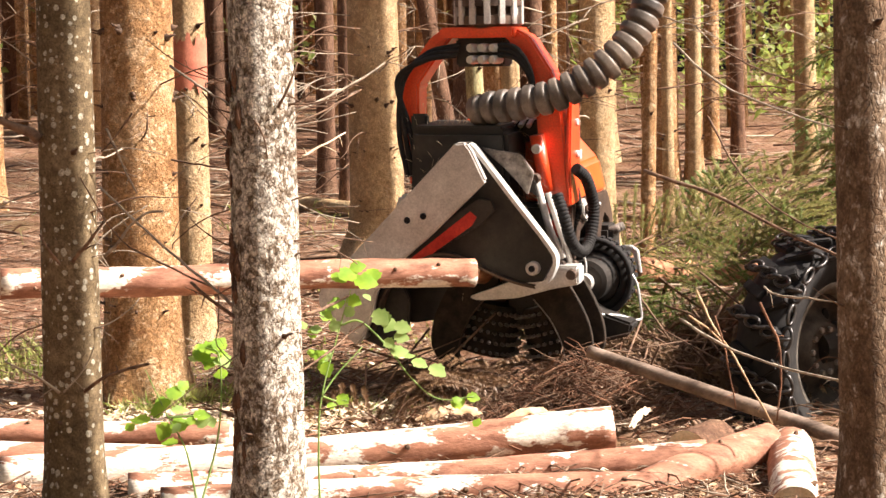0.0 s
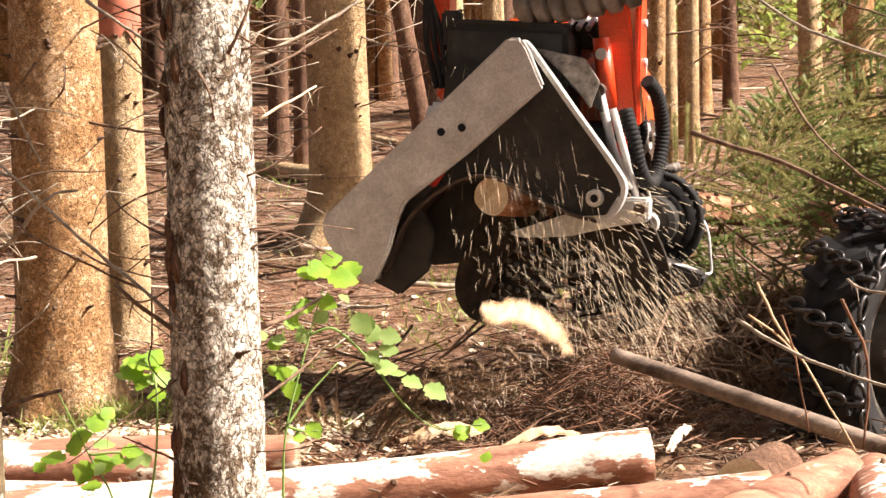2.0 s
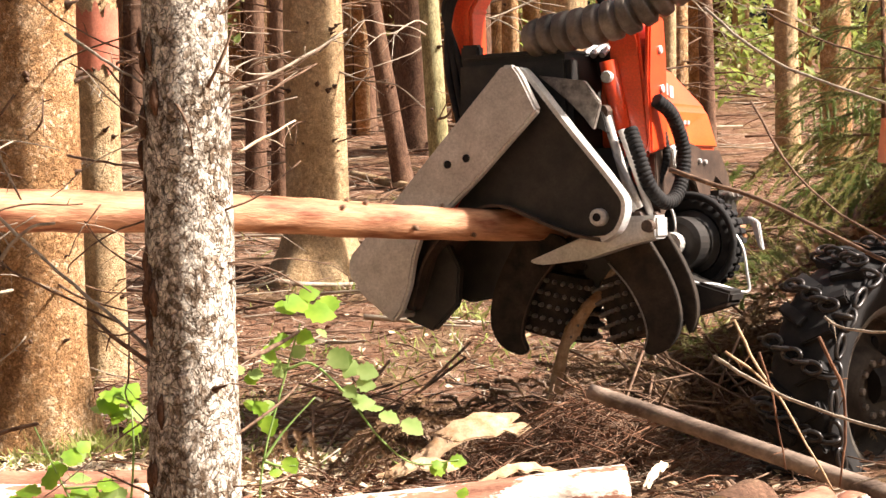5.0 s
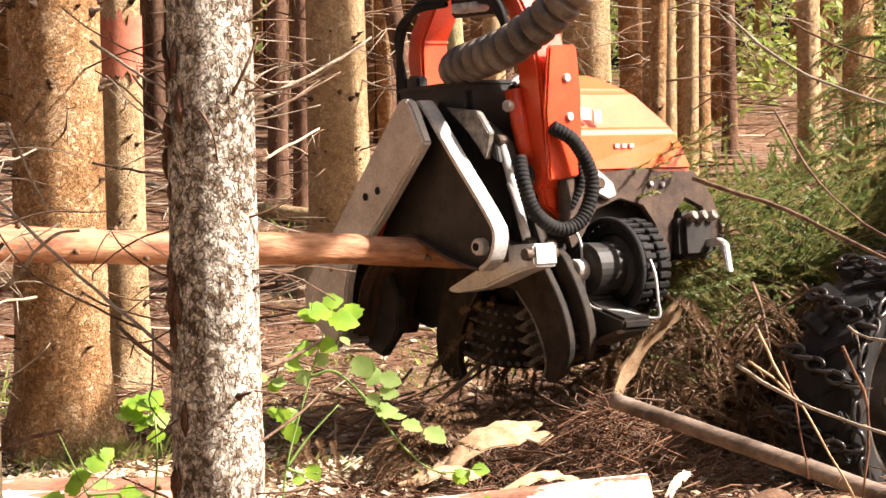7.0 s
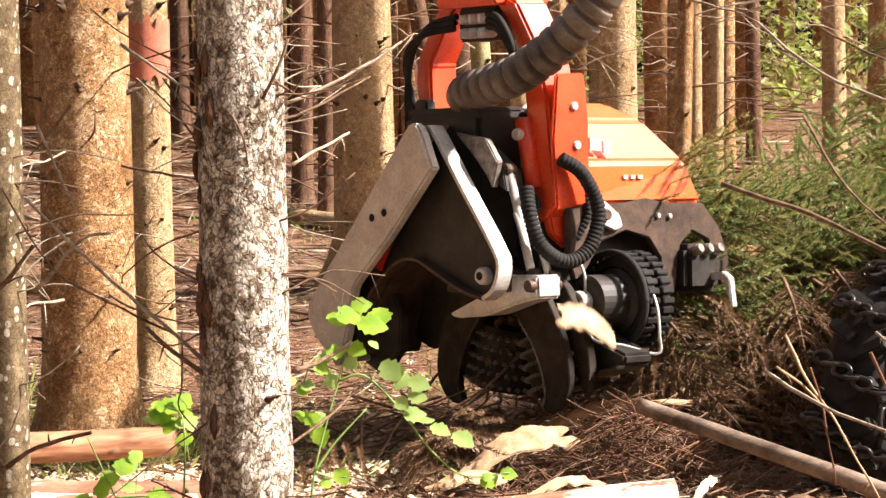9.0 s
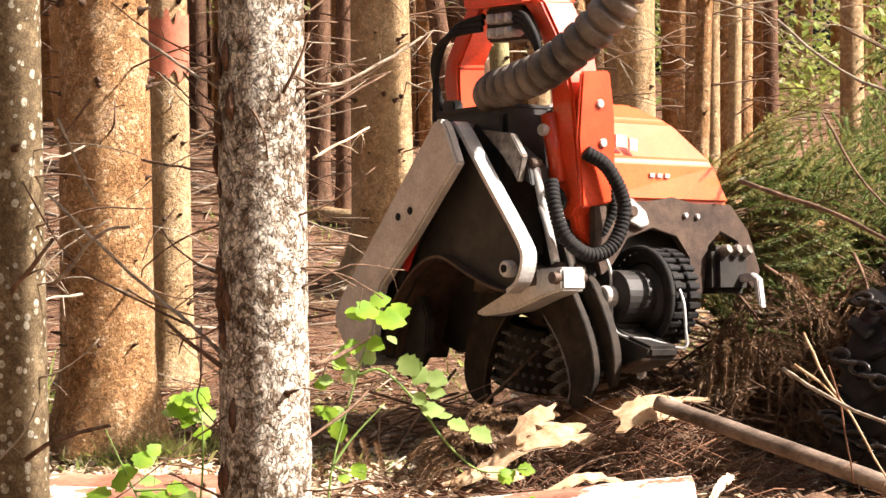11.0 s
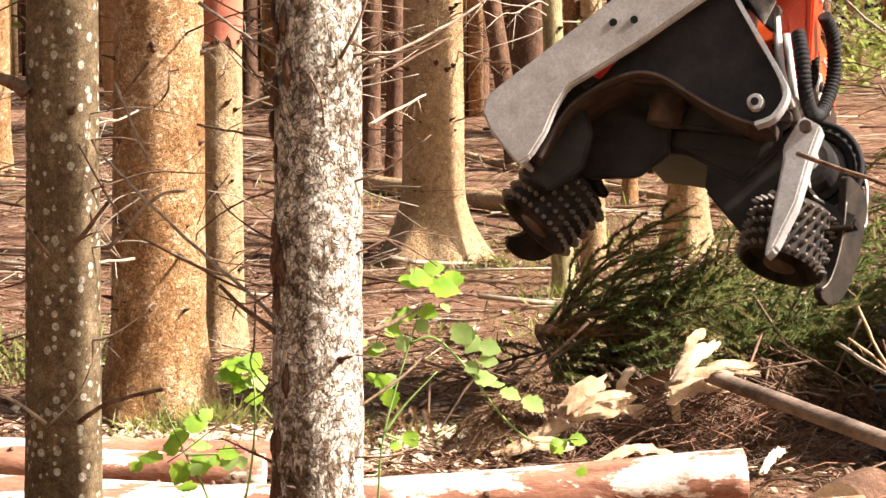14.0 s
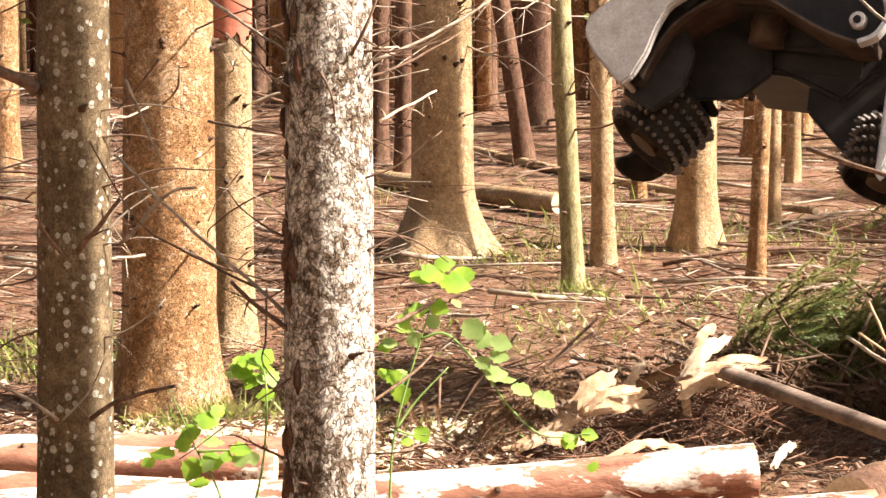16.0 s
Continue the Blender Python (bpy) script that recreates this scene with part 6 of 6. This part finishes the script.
    def stem_at(t):
        k = max(i for i in range(len(times) - 1) if times[i] <= t)
        f = (t - times[k]) / (times[k + 1] - times[k])
        o = stem_rows[k][1].translation.lerp(stem_rows[k + 1][1].translation, f)
        return Matrix.Translation(o) @ stem_rows[k][1].to_quaternion().slerp(stem_rows[k + 1][1].to_quaternion(), f).to_matrix().to_4x4(), feed[times[k]] + (feed[times[k + 1]] - feed[times[k]]) * f
    for ob, s, a, lean, spot_at, turn in stripped:
        ride, last = [], None
        for t in fine:
            m, out = stem_at(t)
            if s - out < 1.15:
                break
            ride.append((t, m @ pose(s, 0, 0) @ pose(0, 0, 0, a) @ pose(0, 0, 0, 0, -lean)))
            last = t
        x, y, z = spot_at
        down = pose(x, y, ground_z(x, y) + z, 0, 0, turn) @ pose(0, 0, 0, 0, 12)
        t = (last if last is not None else 0) + 0.5
        q = ride[-1][1].to_quaternion().slerp(down.to_quaternion(), 0.5)
        half = Matrix.Translation(ride[-1][1].translation.lerp(down.translation, 0.4)) @ q.to_matrix().to_4x4()
        ride += [(t - 0.25, half), (t, down), (16, down)]
        walk(ob, ride)
    strip_rows = [(t, poses[t] @ Matrix.Translation((-0.3, 0.8, 0.1))) for t in (0, 1, 2, 3, 4)]
    strip_rows += [(5.0, pose(1.5, 12.3, 0.85)), (6.3, pose(1.80, 12.15, 0.72)), (7.0, pose(1.64, 12.1, 0.72)), (8.0, pose(1.55, 12.1, 0.62)), (8.8, pose(1.5, 12.1, 0.28, 0, 50)), (16, pose(1.5, 12.1, 0.28, 0, 50))]
    walk(hanging_strip, strip_rows)

    for ob, at, when in strips:
        if not when:
            continue
        turn = pose(0, 0, 0, 0, 0, 50)
        keep = [(t, m @ Matrix.Translation((-0.45, 0.7, 0.08)) @ turn) for t, m in rows if t <= when - 0.4]
        x, y, z = at
        walk(ob, keep + [(when - 0.2, keep[-1][1]), (when + 0.1, Matrix.Translation(((x + keep[-1][1].translation.x) / 2, 11.5, 0.6)) @ pose(0, 0, 0, 0, 40, 20)), (when + 0.4, Matrix.Translation(at)), (16, Matrix.Translation(at))])

    # saw chips: carried in the saw box, thrown out by the cut, then lying on the soil
    g = random.Random(88)

    def spot(t, p):
        ts = [r[0] for r in HEAD_ROWS]
        k = max(i for i in range(len(ts)) if ts[i] <= t)
        f = (t - ts[k]) / (ts[k + 1] - ts[k])
        return (poses[ts[k]] @ Vector(p)).lerp(poses[ts[k + 1]] @ Vector(p), f)
    for ob in sawdust:
        t0 = 0.95 + 2.0 * g.random() ** 1.4
        t1 = t0 + g.uniform(0.6, 0.95)
        inside = (-0.48 + g.uniform(-0.1, 0.1), 0.34 + g.uniform(-0.08, 0.08), 0.45 + g.uniform(-0.12, 0.12))
        way = radians(g.uniform(-115, -5) if t0 < 1.9 else g.uniform(-105, -60))     # a wide fan while the bar cuts, then a curtain
        fly = Vector((math.cos(way), 0, math.sin(way)))
        a = spot(t0, (-0.32 + g.uniform(-0.12, 0.3), -0.13, g.uniform(-0.12, 0.12))) + fly * g.uniform(0.0, 0.15)
        mid = a + fly * g.uniform(0.35, 0.75) + Vector((0, g.uniform(-0.2, 0.1), -0.06))
        end = Vector((mid.x + fly.x * 0.35, mid.y + g.uniform(-0.15, 0.1), 0))
        end.z = ground_z(end.x, end.y) - 0.1
        mid.z = max(mid.z, end.z + 0.2)
        tilt = math.degrees(math.atan2(-fly.x, -fly.z))
        chip = [(t, Matrix.Translation(spot(t, inside)) @ pose(0, 0, 0, 0, tilt)) for t in (0, 0.5, t0 - 0.07)]
        chip += [(t0, Matrix.Translation(a) @ pose(0, 0, 0, 0, tilt)), (t0 + 0.45 * (t1 - t0), Matrix.Translation(mid) @ pose(0, 0, 0, 0, tilt * 0.7)), (t1, Matrix.Translation(end) @ pose(0, 0, 0, 80, 0)), (16, Matrix.Translation(end) @ pose(0, 0, 0, 80, 0))]
        walk(ob, chip)


motions()
